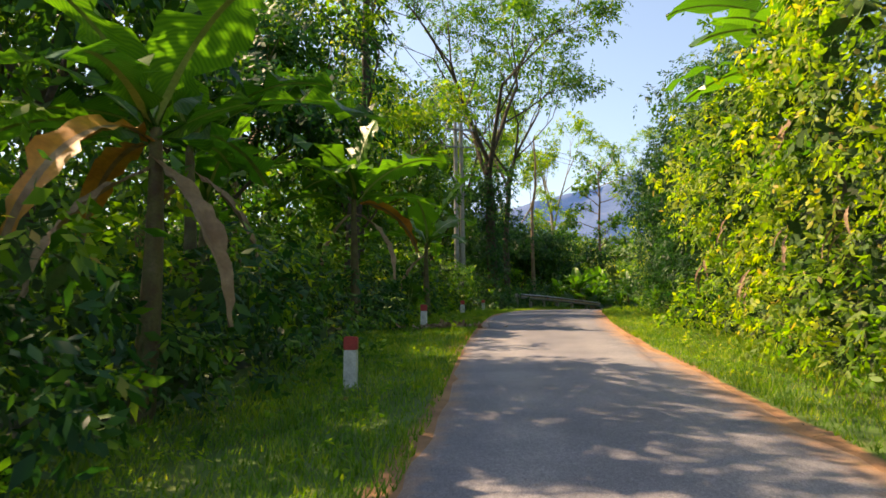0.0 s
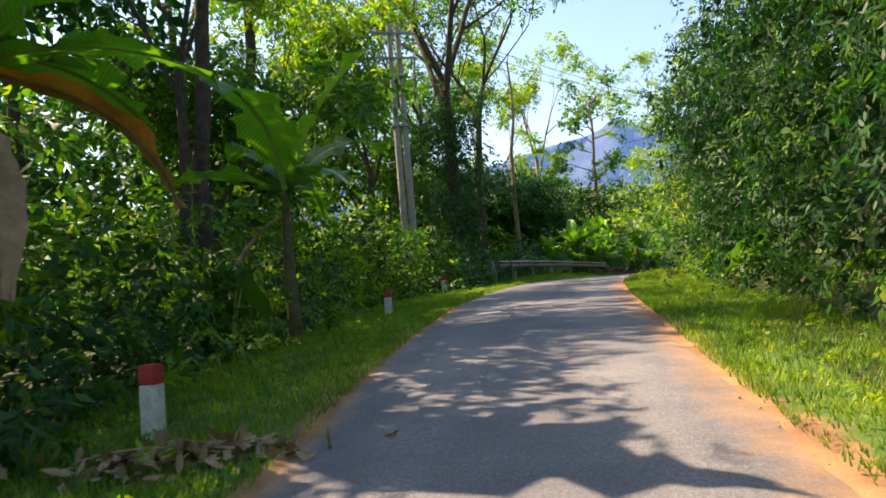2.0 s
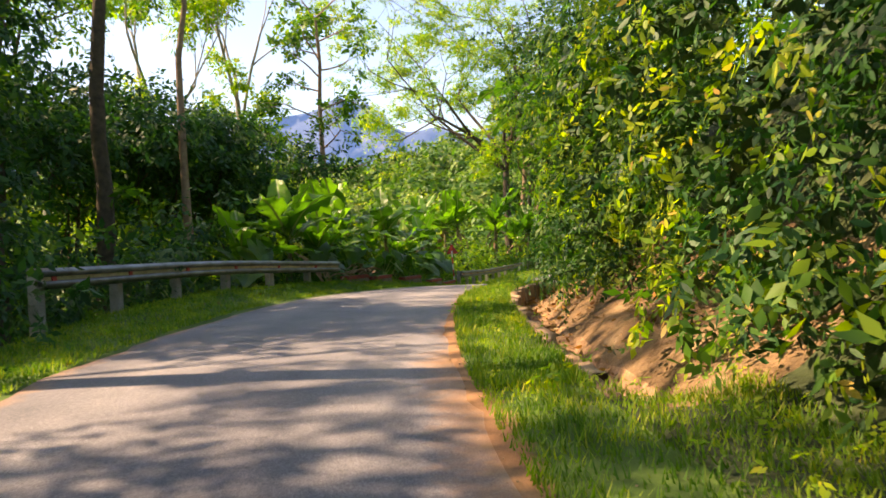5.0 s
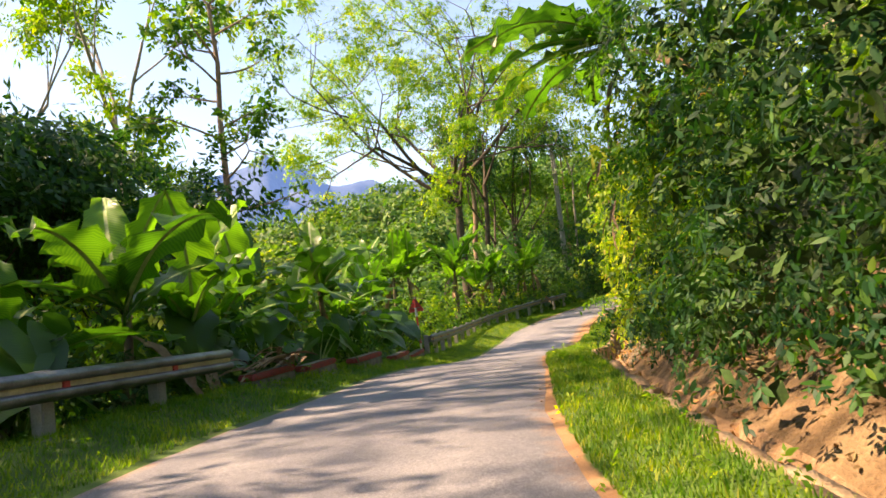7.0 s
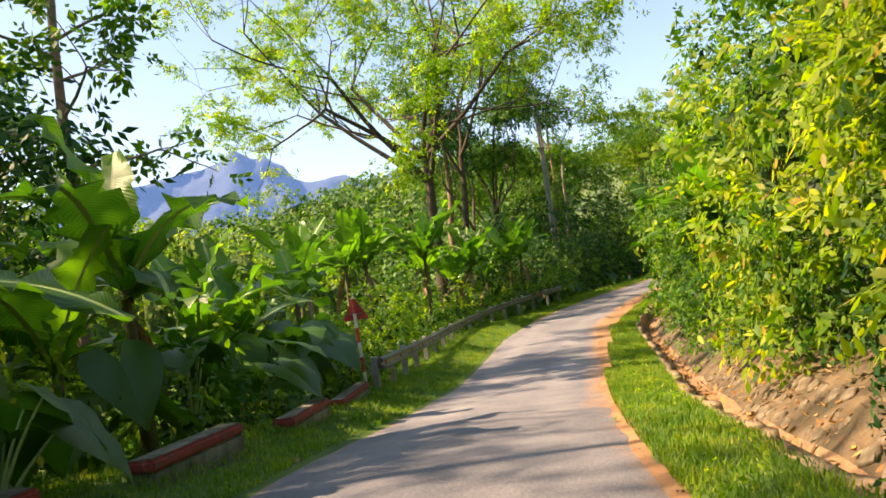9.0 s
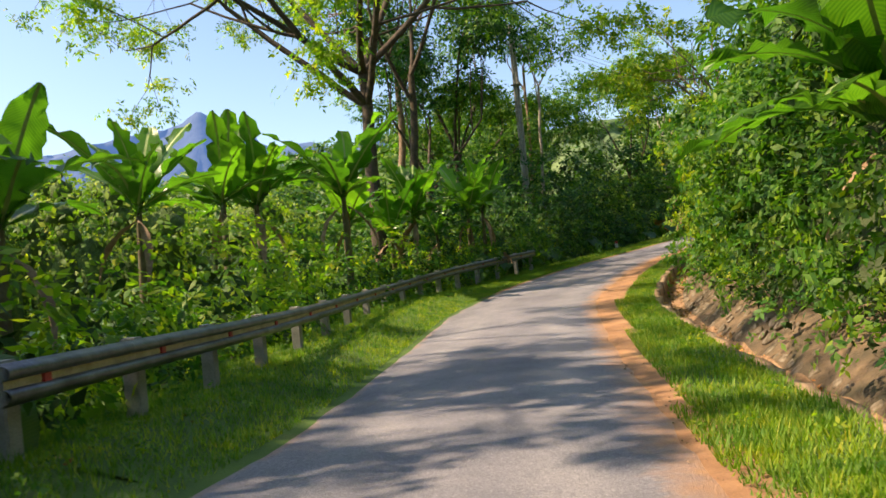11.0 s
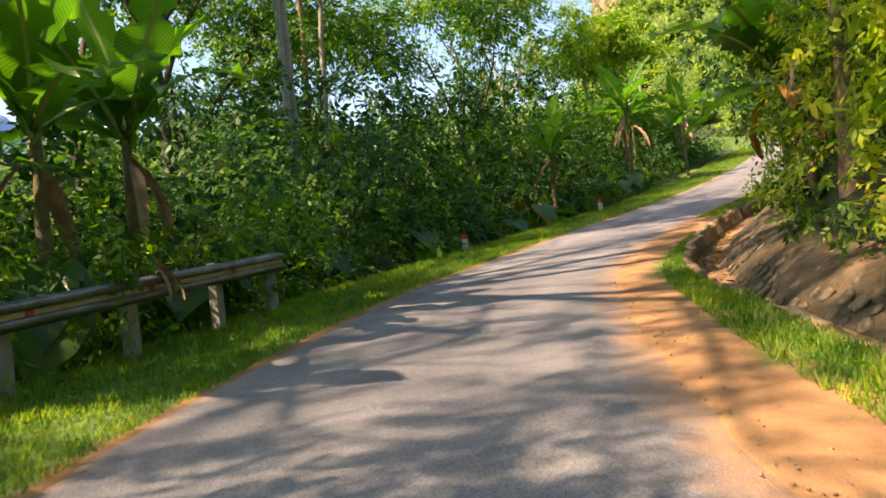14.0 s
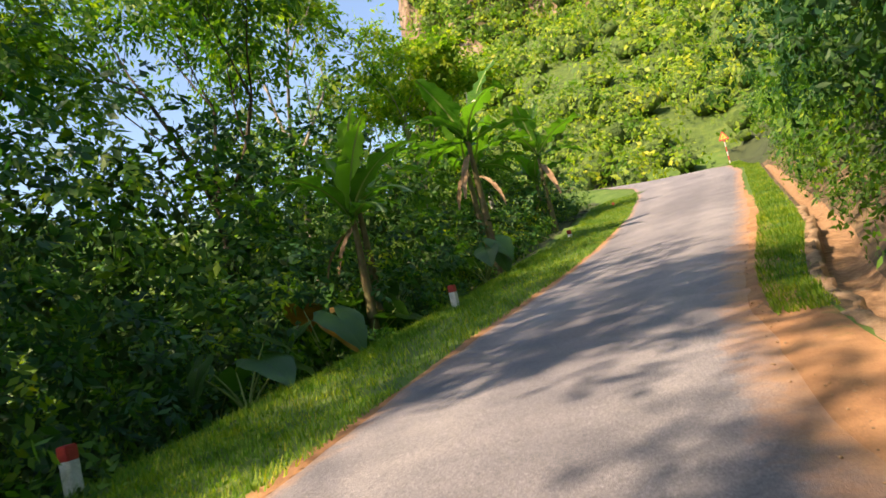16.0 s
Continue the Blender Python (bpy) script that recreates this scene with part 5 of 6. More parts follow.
def striped_post(root, h, r=0.04, step=0.3, first=RED):
    other = WHITE if first is RED else RED
    z, n = -0.3, 0
    while z < h - 1e-3:
        top = min(h, (math.floor((z + 0.31) / step)) * step + step if z >= 0 else 0.0)
        top = min(h, max(top, z + 0.05))
        part("post_section", rod(r, r, top - z, (0, 0, z), 14), (first if n % 2 == 0 else other), root, smooth=False)
        z, n = top, n + 1


def triangle_plate(size, thick, bm=None, point_up=True):
    bm = bm or bmesh.new()
    h = size * 0.866
    bot = [bm.verts.new((x, -thick / 2, z)) for x, z in ((-size / 2, 0), (size / 2, 0), (0, h))]
    top = [bm.verts.new((v.co.x, thick / 2, v.co.z)) for v in bot]
    bm.faces.new(bot)
    bm.faces.new(top[::-1])
    for i in range(3):
        bm.faces.new((bot[i], top[i], top[(i + 1) % 3], bot[(i + 1) % 3]))
    bmesh.ops.bevel(bm, geom=[e for e in bm.edges if abs(e.verts[0].co.y - e.verts[1].co.y) > thick * 0.9], offset=size * 0.06, segments=4, affect="EDGES")
    return bm


def road_sign(m, h, size, facing, label):
    """A warning triangle on a striped post; its face looks along local -y when facing, else away."""
    root = thing("road_sign", m, label, "road sign", "warning signs")
    striped_post(root, h, 0.038, 0.32)
    k = -1 if facing else 1
    plate = part("plate", triangle_plate(size, 0.012), RED, root, "red triangular plate")
    plate.location = (0, k * 0.052, h - size * 0.80)
    if facing:
        inner = part("panel", triangle_plate(size * 0.68, 0.006), YELLOW, plate, "yellow field")
        inner.location = (0, k * 0.011, size * 0.098)
        bm = bmesh.new()
        for dx, dz, sx, sz in ((0, 0.16, 0.045, 0.18), (0.035, 0.32, 0.11, 0.04), (0.09, 0.32, 0.04, 0.12)):
            box(sx * size, 0.004, sz * size, (dx * size - 0.03 * size, 0, dz * size), 0, 1.0, bm)
        sym = part("symbol", bm, BLACK, plate, "black bend symbol")
        sym.location = (0, k * 0.017, 0.0)
    else:
        for z in (0.2, 0.5):
            bar = part("bracket", box(size * (0.62 - z * 0.6), 0.02, 0.03, (0, 0, 0), 0.004), GALV, plate)
            bar.location = (0, -k * 0.02, size * z)
    return root


road_sign(Matrix.Translation(SIGN_1) @ pose(0, 0, 0, 0, -2, heading(66)), 1.95, 0.62, False, "back of a red warning triangle on a striped post")
road_sign(Matrix.Translation(SIGN_2) @ pose(0, 0, 0, 0, 0, heading(120) - 4), 2.35, 0.75, True, "yellow triangular bend sign on a striped red and white post")


def concrete_pole(name, x, y, h, twin, lean=0.0, z=None, bar=True):
    g = on(x, y).z if z is None else z
    root = thing(name, Matrix.Translation((x, y, g)) @ pose(0, 0, 0, 0, lean, 20), "pair of tall grey concrete utility poles standing side by side" if twin else "grey concrete utility pole", "utility pole", "utility poles")
    for i, dx in enumerate((-0.17, 0.17) if twin else (0,)):
        p = part("shaft", rod(0.17, 0.10, h + 1.5, (dx, 0, -1.5), 16), CONCRETE, root, smooth=False)
    if bar:
        for z in (h - 0.5, h - 1.5):
            part("cross_arm", box(1.7, 0.09, 0.09, (0, -0.2, z), 0.008), GALV, root)
            for dx in (-0.75, 0, 0.75):
                bm = rod(0.03, 0.03, 0.08, (dx, -0.2, z + 0.09), 10)
                rod(0.055, 0.055, 0.04, (dx, -0.2, z + 0.17), 10, bm)
                rod(0.06, 0.04, 0.05, (dx, -0.2, z + 0.23), 10, bm)
                part("insulator", bm, WHITE, root)
        part("clamp", box(0.75 if twin else 0.4, 0.46, 0.06, (0, 0, h - 4.2), 0.01), GALV, root)
    return root


for name, x, y, h, twin, lean, z in POLES:
    concrete_pole(name, x, y, h, twin, lean, z)
# cables from pole to pole
for k, dx in enumerate((-0.75, 0.0, 0.75)):
    for (x0, y0, z0), (x1, y1, z1) in zip(WIRES, WIRES[1:]):
        t = np.linspace(0, 1, 15)
        w = np.stack([x0 + (x1 - x0) * t + dx, y0 + (y1 - y0) * t - dx * 0.4, z0 + (z1 - z0) * t - 1.4 * 4 * t * (1 - t)], 1)
        v, f = tube_arrays([(w, np.full(15, 0.014))], 5)
        tagged(mesh_object("power_cable", v, f, WIRE), "thin black overhead cable between the poles", "cable", "overhead cables")


# ---- banana plants ----
def banana_leaf_mesh(name, seed, L, W, a0, a1, mats, tears=5, stalk=0.16, fold=0.25):
    """A blade along +x that leaves the stem at a0 degrees and ends at a1, with a rib, a folded blade and torn edges."""
    r = np.random.RandomState(seed)
    n = 18
    u = np.linspace(0, 1, n)
    ang = np.radians(a0 + (a1 - a0) * u**1.25)
    seg = L / (n - 1)
    x = np.r_[0, np.cumsum(np.cos(ang[:-1]) * seg)]
    z = np.r_[0, np.cumsum(np.sin(ang[:-1]) * seg)]
    b = np.clip((u - stalk) / (1 - stalk), 0, 1)
    w = W * 0.5 * np.clip(np.sin(np.pi * b**0.75), 0, 1) ** 0.55
    w = np.maximum(w, 0.018)
    torn = np.ones((2, n))
    for side in (0, 1):
        for k in r.choice(np.arange(5, n - 2), tears, False):
            torn[side, k] = r.uniform(0.25, 0.6)
    verts, uv = [], []
    for i in range(n):
        nx, nz = -math.sin(ang[i]), math.cos(ang[i])
        for v in (-1, -0.55, -0.045, 0.045, 0.55, 1):
            side = 0 if v < 0 else 1
            edge = torn[side, i] if abs(v) == 1 else (0.5 + 0.5 * torn[side, i] if abs(v) == 0.55 else 1)
            y = v * w[i] * edge if abs(v) > 0.1 else math.copysign(max(0.012, 0.02 * (1 - u[i])), v)
            up = fold * abs(y) - 0.55 * fold * y * y / max(W, 0.1) + (0.075 * W * r.normal() if abs(v) == 1 else 0)
            if abs(v) < 0.1:
                up = 0.012
            verts.append((x[i] + nx * up, y, z[i] + nz * up))
            uv.append((u[i] + 0.12 * abs(v), 0.3 * v))
    faces, index = [], []
    for i in range(n - 1):
        for k in range(5):
            a = i * 6 + k
            faces.append((a, a + 6, a + 7, a + 1))
            index.append(1 if k == 2 else 0)
    me = bpy.data.meshes.new(name)
    me.from_pydata(verts, [], faces)
    for m in mats:
        me.materials.append(m)
    me.polygons.foreach_set("material_index", index)
    me.polygons.foreach_set("use_smooth", np.ones(len(faces), bool))
    layer = me.uv_layers.new(name="uv")
    loop_v = np.empty(len(me.loops), np.int32)
    me.loops.foreach_get("vertex_index", loop_v)
    layer.data.foreach_set("uv", np.array(uv, np.float32)[loop_v].ravel())
    return me


LEAVES = {
    "erect": [banana_leaf_mesh("blade", 1 + i, 1.05, 0.35, 80, 44, (BLADE_YOUNG, RIB), 1, 0.14, 0.4) for i in range(3)],
    "arch": [banana_leaf_mesh("blade", 11 + i, 1.05, 0.35, 56, -22, (BLADE, RIB), 3 + i, 0.16, 0.28) for i in range(4)],
    "fan": [banana_leaf_mesh("blade", 51 + i, 1.12, 0.31, (62, 48, 36, 54)[i], (34, 8, -4, 20)[i], (BLADE_YOUNG if i == 1 else BLADE, RIB), 2 + i, 0.15, 0.3) for i in range(4)],
    "low": [banana_leaf_mesh("blade", 21 + i, 1.0, 0.30, 24, -34, (BLADE, RIB), 6, 0.16, 0.15) for i in range(3)],
    "dead": [banana_leaf_mesh("blade", 31 + i, 0.9, 0.11, -35, -88, (DRY, DRY), 0, 0.1, 0.9) for i in range(3)],
    "orange": [banana_leaf_mesh("blade", 41 + i, 0.95, 0.15, 5, -85, (ORANGE_LEAF, DRY), 1, 0.12, 0.6) for i in range(2)],
}


def banana(x, y, stem, length, seed, up=0.0, z=None, kinds=("erect", "erect", "arch", "arch", "arch", "arch", "low", "low", "dead"), lean=(0, 0), toward=None, label="", width=1.0):
    r = random.Random(seed)
    g = on(x, y, up) if z is None else Vector((x, y, z))
    stem = max(0.5, stem - g.z)
    label = label or "banana plant with broad torn arching green leaves and brown stem"
    root = thing("banana_plant", Matrix.Translation(g) @ pose(0, 0, 0, lean[0], lean[1], 0), label, "banana plant", "banana plants along the road")
    pts = [(0.05 * math.sin(3 * t + seed), 0.05 * math.cos(2 * t + seed), -0.25 + (stem + 0.35) * t) for t in np.linspace(0, 1, 7)]
    v, f = tube_arrays([(pts, np.linspace(0.13, 0.055, 7) * (0.75 + 0.12 * stem))], 10)
    mesh_object("pseudostem", v, f, STEM, root, smooth=True)
    start = r.uniform(0, 360)
    for i, kind in enumerate(kinds):
        me = r.choice(LEAVES[kind])
        leaf = new("leaf" if kind not in ("dead", "orange") else "withered_leaf", me)
        leaf.parent = root
        az = start + i * 137.5 + r.uniform(-20, 20)
        if toward is not None and kind in ("arch", "low", "orange"):
            az = toward + ((i % 5) - 2) * 38 + r.uniform(-15, 15)
        k = length * r.uniform(0.8, 1.12) * (0.85 if kind == "dead" else 1)
        zz = stem - (0.12 if kind == "erect" else 0.0) - (0.25 if kind == "dead" else 0) + r.uniform(-0.08, 0.08)
        leaf.matrix_local = Matrix.Translation((0, 0, zz)) @ pose(0, 0, 0, r.uniform(-14, 14), r.uniform(-8, 8), az) @ Matrix.Diagonal((k, k * width, k, 1))
        if kind in ("dead", "orange"):
            leaf["label"] = "withered brown hanging leaf" if kind == "dead" else "withered orange hanging leaf"
    return root


for n, b in enumerate(BANANAS):
    banana(*b[:4], 100 + n, **b[4])


# ---- taro clumps ----
def taro_blade_mesh(seed):
    """A heart-shaped blade, its stalk's end at the origin, its tip along +x and hanging."""
    r = np.random.RandomState(seed)
    rows = ((-0.30, 0.14, 0.20), (-0.25, 0.10, 0.33), (-0.1, 0.03, 0.43), (0.0, 0.0, 0.44), (0.15, 0.0, 0.42), (0.32, 0.0, 0.35), (0.5, 0.0, 0.24), (0.68, 0.0, 0.11), (0.82, 0.0, 0.004))
    verts, faces, uv = [], [], []
    for side in (1, -1):
        base = len(verts)
        for x, near, far in rows:
            for q in (0, 0.5, 1.0):
                y = (near + (far - near) * q) * side
                verts.append((x, y, 0.22 * abs(y) - 0.3 * max(x, 0) ** 2 - 0.15 * max(-x, 0) - 0.45 * y * y + (0.018 * r.normal() if q == 1 else 0)))
                uv.append((x, abs(y) * 1.5))
        for k in range(len(rows) - 1):
            for q in range(2):
                a = base + k * 3 + q
                faces.append((a, a + 3, a + 4, a + 1) if side > 0 else (a, a + 1, a + 4, a + 3))
    me = bpy.data.meshes.new("taro_blade")
    me.from_pydata(verts, [], faces)
    me.materials.append(TARO)
    me.polygons.foreach_set("use_smooth", np.ones(len(faces), bool))
    layer = me.uv_layers.new(name="uv")
    loop_v = np.empty(len(me.loops), np.int32)
    me.loops.foreach_get("vertex_index", loop_v)
    layer.data.foreach_set("uv", np.array(uv, np.float32)[loop_v].ravel())
    return me


TARO_BLADES = [taro_blade_mesh(k) for k in range(3)]
YELLOWED = taro_blade_mesh(9)
YELLOWED.materials[0] = ORANGE_LEAF


def taro(x, y, size, n, seed, yellow=0, z=None, label="clump of taro with large heart-shaped green leaves"):
    r = random.Random(seed)
    root = thing("taro_clump", Matrix.Translation(on(x, y) if z is None else (x, y, z)), label, "taro plant", "taro clumps beside the road")
    for i in range(n):
        az, out, h = r.uniform(0, 360), r.uniform(0.15, 0.75) * size, r.uniform(0.55, 1.25) * size
        ox, oy = math.cos(radians(az)) * out, math.sin(radians(az)) * out
        t = np.linspace(0, 1, 6)
        pts = np.stack([ox * t**1.6, oy * t**1.6, -0.1 + (h + 0.1) * t], 1)
        v, f = tube_arrays([(pts, np.linspace(0.022, 0.01, 6) * size)], 6)
        stalk = mesh_object("stalk", v, f, RIB, root, smooth=True)
        leaf = new("leaf", r.choice(TARO_BLADES))
        leaf.parent = root
        k = size * r.uniform(0.55, 0.95)
        if i < yellow:
            leaf.data = YELLOWED
            leaf["label"] = "withered yellow-orange leaf"
        leaf.matrix_local = Matrix.Translation((ox, oy, h)) @ pose(0, 0, 0, r.uniform(-15, 15), r.uniform(10, 65), az + r.uniform(-25, 25)) @ Matrix.Diagonal((k, k, k, 1))
    return root


for n, t in enumerate(TAROS):
    taro(*t[:4], 300 + n, *t[4:])


for n, q in enumerate(np.arange(101, 134, 2.3)):
    w = float(np.interp(q, LAND_S, LAND[:, 3]))
    p = rd(q, -(w + 5.2 + 0.5 * math.sin(7.0 * q)))
    taro(p.x, p.y, 1.0 + 0.25 * math.sin(3.1 * q), 6, 360 + n)


# ---- trees ----
def grow(r, lines, tips, p, d, length, radius, level, spread, rising, kids, curve=0.25):
    n = 6
    pts, q, w = [p.copy()], p.copy(), d.copy()
    for i in range(n):
        w = w + curve * 0.5 * r.normal(size=3) / n**0.5 + np.array([0, 0, rising]) / n
        w /= np.linalg.norm(w)
        q = q + w * length / n
        pts.append(q.copy())
    end = radius * 0.58
    lines.append((np.array(pts), np.linspace(radius, end, n + 1)))
    if level == 0:
        tips.append(q)
        tips.append(np.array(pts[4]))
        return
    for k in range(kids):
        at = pts[-1] if k < 2 else pts[r.randint(3, n)]
        side = r.normal(size=3)
        side -= side @ w * w
        side /= np.linalg.norm(side)
        ang = radians(spread * r.uniform(0.6, 1.25))
        grow(r, lines, tips, np.array(at), w * math.cos(ang) + side * math.sin(ang), length * r.uniform(0.55, 0.8), end * r.uniform(0.6, 0.85), level - 1, spread, rising, kids, curve)


def tree(x, y, height, radius, seed, bark, leaf, z=None, clear=0.5, levels=2, kids=3, spread=38, rising=0.15, tuft=1.3, flat=0.7, per=26, size=0.28, lean=(0, 0), label="", limbs=3, limb_len=None, vines=0, slim=0.42, trunk_curve=0.06, r_end=0.55, core=0.0, shell=0.25, tiers=0, tier_from=0.4, tier_len=3.0, vine_r=1.7, extra=False, bias=(0, 0)):
    """A trunk that bends a little, limbs that fork, and a crown of leaf tufts round the twigs."""
    r = np.random.RandomState(seed)
    g = on(x, y) if z is None else Vector((x, y, z))
    root = thing("tree", Matrix.Translation(g), label, "tree", "trees along the road")
    lines, tips = [], []
    way = np.array([lean[0], lean[1], 1.0])
    way /= np.linalg.norm(way)
    top = height * clear
    t = np.linspace(0, 1, 10)
    sway = np.cumsum(r.normal(size=(10, 2)) * trunk_curve * top / 10, axis=0)
    trunk = way[None] * (t * top)[:, None]
    trunk[:, :2] += sway
    trunk = np.concatenate([[trunk[0] - [0, 0, 1.2]], trunk])
    rad = np.r_[radius * 1.35, radius * (1 + 0.3 * np.exp(-t * 9)) * (1 - (1 - r_end) * t)]
    lines.append((trunk, rad))
    limb_len = limb_len or (height - top) * 0.55
    for k in range(limbs):
        az = 2 * math.pi * (k + r.uniform(-0.25, 0.25)) / limbs + seed
        ang = radians(spread * r.uniform(0.5, 1.1))
        d = np.array([math.cos(az) * math.sin(ang), math.sin(az) * math.sin(ang), math.cos(ang)])
        d = d + np.array([*bias, 0.0])
        d /= np.linalg.norm(d)
        grow(r, lines, tips, trunk[-1 - (k % 2)], d, limb_len * r.uniform(0.85, 1.15), radius * r_end * 0.75, levels, spread, rising, kids)
    for k in range(tiers):
        at = tier_from + (0.98 - tier_from) * (k + r.uniform(-0.3, 0.3)) / max(tiers - 1, 1)
        p = np.array([np.interp(at, t, trunk[1:, i]) for i in range(3)])
        az, ang = 2.4 * k + r.uniform(-0.4, 0.4), radians(r.uniform(62, 86))
        d = np.array([math.cos(az) * math.sin(ang), math.sin(az) * math.sin(ang), math.cos(ang)])
        grow(r, lines, tips, p, d, tier_len * r.uniform(0.45, 0.75) * (1.25 - 0.5 * at), radius * 0.22, 1, 42, 0.1, 3)
    if extra:
        tips += [0.5 * (a + b) + 0.4 * r.normal(size=3) for a, b in zip(tips[::2], tips[1::2])]
    v, f = tube_arrays(lines[:1], 9)
    bv, bf = tube_arrays(lines[1:], 5)
    v, f = np.concatenate([v, bv]), np.concatenate([f, bf + len(v)])
    mesh_object("trunk", v, f, bark, root, smooth=True)
    blobs = [(*q, tuft * r.uniform(0.6, 1.25), tuft * flat * r.uniform(0.6, 1.2)) for q in tips]
    leaf_object("crown", r, blobs, per * 0.82, size * 1.06, leaf, root, slim=slim, shell=shell, core=core, twig=6)
    if vines:
        k = r.randint(3, 10, vines)
        vb = [(*(trunk[i] + r.normal(size=3) * [radius, radius, 0.5]), radius * vine_r * r.uniform(0.6, 1.3), top / 11) for i in k]
        leaf_object("climbing_vines", r, vb, 60, 0.17, L_DARK, root, "dark climbers round the trunk", shell=0.4, twig=5, droop=0.9)
    return root


for n, (x, y, kw) in enumerate(TREES):
    kw = dict(kw)
    tree(x, y, kw.pop("height"), kw.pop("radius"), 500 + n, kw.pop("bark"), kw.pop("leaf"), **kw)


# ---- undergrowth, hedges and climbers along the road ----
def thicket(name, s0, s1, side, e0, e1, h0, h1, rad=1.0, seed=0, mat=L_MID, per=70, size=0.2, step=0.9, label="", base=0.15, slim=0.45, kind="stuff", droop=0.55, fine=False, sprigs=0.3, drapes=0.0, hang=1.6, inside=9):
    """Lumps of leaves on the land between e0 and e1 metres off the road's edge, h0 to h1 high."""
    r = np.random.RandomState(seed)
    blobs, face = [], []
    ph = r.uniform(0, 6.28, 2)
    for s in np.arange(s0, s1, step):
        w = np.interp(s, LAND_S, LAND[:, 3])
        e = r.uniform(e0, e1)
        mood = 0.5 + 0.5 * math.sin(s * 0.55 + ph[0]) * math.sin(s * 0.23 + ph[1])
        top = h0 + (h1 - h0) * (0.55 * mood + 0.45 * r.uniform())
        g = rd(s + r.uniform(-0.4, 0.4), side * (w + e))
        out = -side * np.array([np.interp(s, LAND_S, LAND_R[:, 0]), np.interp(s, LAND_S, LAND_R[:, 1])])
        z = base
        while z < top:
            q = rad * r.uniform(0.4, 1.4)
            bulge = 0.75 * rad * math.sin(1.3 * s + ph[1]) * math.sin(1.5 * z + 0.8 * s + ph[0])
            blobs.append((g.x + r.normal() * 0.35 * rad + out[0] * bulge, g.y + r.normal() * 0.35 * rad + out[1] * bulge, g.z + z + q * 0.3, q, q * r.uniform(0.7, 1.1)))
            face.append(out)
            if sprigs and r.uniform() < sprigs:
                b = blobs[-1]
                push, k = q * r.uniform(0.6, 1.1), q * r.uniform(0.3, 0.5)
                blobs.append((b[0] + out[0] * push + r.normal() * 0.2, b[1] + out[1] * push + r.normal() * 0.2, b[2] + q * r.uniform(-0.3, 0.7), k, k * r.uniform(0.7, 1.2)))
                face.append(out)
            z += q * 1.2
    p, n = blob_points(r, blobs, per * (0.76 if fine else 0.66), 0.62, face)
    # hollows between the sprays
    ph = r.uniform(0, 6.28, 3)
    k = 1.35 / max(rad, 0.3)
    hollow = np.sin(k * 1.5 * p[:, 0] + ph[0]) * np.sin(k * 1.4 * p[:, 1] + ph[1]) + 0.7 * np.sin(k * 2.1 * p[:, 2] + k * p[:, 0] + ph[2]) * np.sin(k * 1.9 * p[:, 1] + ph[0])
    keep = hollow + r.uniform(-0.25, 0.25, len(p)) > -0.58
    P, N = [p[keep]], [n[keep]]
    # trailing strands that hang off the face, and shoots that stand out of it
    for i in r.randint(0, len(blobs), int((s1 - s0) * drapes)):
        x, y, z, q, qz = blobs[i]
        out = np.array([*face[i], 0.0])
        go, k = hang * r.uniform(0.4, 1.2), 0
        shoot = r.uniform() < 0.35
        k = int(go / (size * 0.42)) + 3
        t = np.linspace(0, 1, k)[:, None]
        start = np.array([x, y, z]) + out * q * r.uniform(0.7, 1.05) + np.array([0, 0, qz * 0.4])
        along = np.array([-out[1], out[0], 0]) * r.normal() * 0.35
        if shoot:
            line = start + out * t * go * 0.45 + along * t * go + np.array([0, 0, 1]) * (0.7 * t - 0.75 * t**2) * go
        else:
            line = start + out * (0.25 * t - 0.15 * t**2) * go + along * t - np.array([0, 0, 1]) * t * go
        P.append(line + r.normal(size=(k, 3)) * size * 0.22)
        N.append(np.repeat((out + [0, 0, 0.3])[None], k, 0))
    p, n, along = sprays(r, np.concatenate(P[:1]), np.concatenate(N[:1]), size, 6, droop)
    v, f = leaf_arrays(r, p, n, size, slim, droop, fine, along)
    if len(P) > 1:
        hv, hf = leaf_arrays(r, np.concatenate(P[1:]), np.concatenate(N[1:]), size, slim, droop, fine)
        v, f = np.concatenate([v, hv]), np.concatenate([f, hf + len(v)])
    # coarse inner leaves, darkened in colour to paint the shade inside
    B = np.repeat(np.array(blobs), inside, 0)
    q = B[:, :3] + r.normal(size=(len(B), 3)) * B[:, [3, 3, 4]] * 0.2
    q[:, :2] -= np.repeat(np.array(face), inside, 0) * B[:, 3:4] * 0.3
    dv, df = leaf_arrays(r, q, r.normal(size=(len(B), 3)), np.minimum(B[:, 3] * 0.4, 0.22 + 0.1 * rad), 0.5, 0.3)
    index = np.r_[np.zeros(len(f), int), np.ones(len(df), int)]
    return tagged(mesh_object(name, np.concatenate([v, dv]), np.concatenate([f, df + len(v)]), [mat, INNER_DARK], index=index), label, "undergrowth", kind=kind)


for n, t in enumerate(THICKETS):
    a, kw = t[:-1], t[-1]
    thicket(*a, seed=700 + n, **kw)


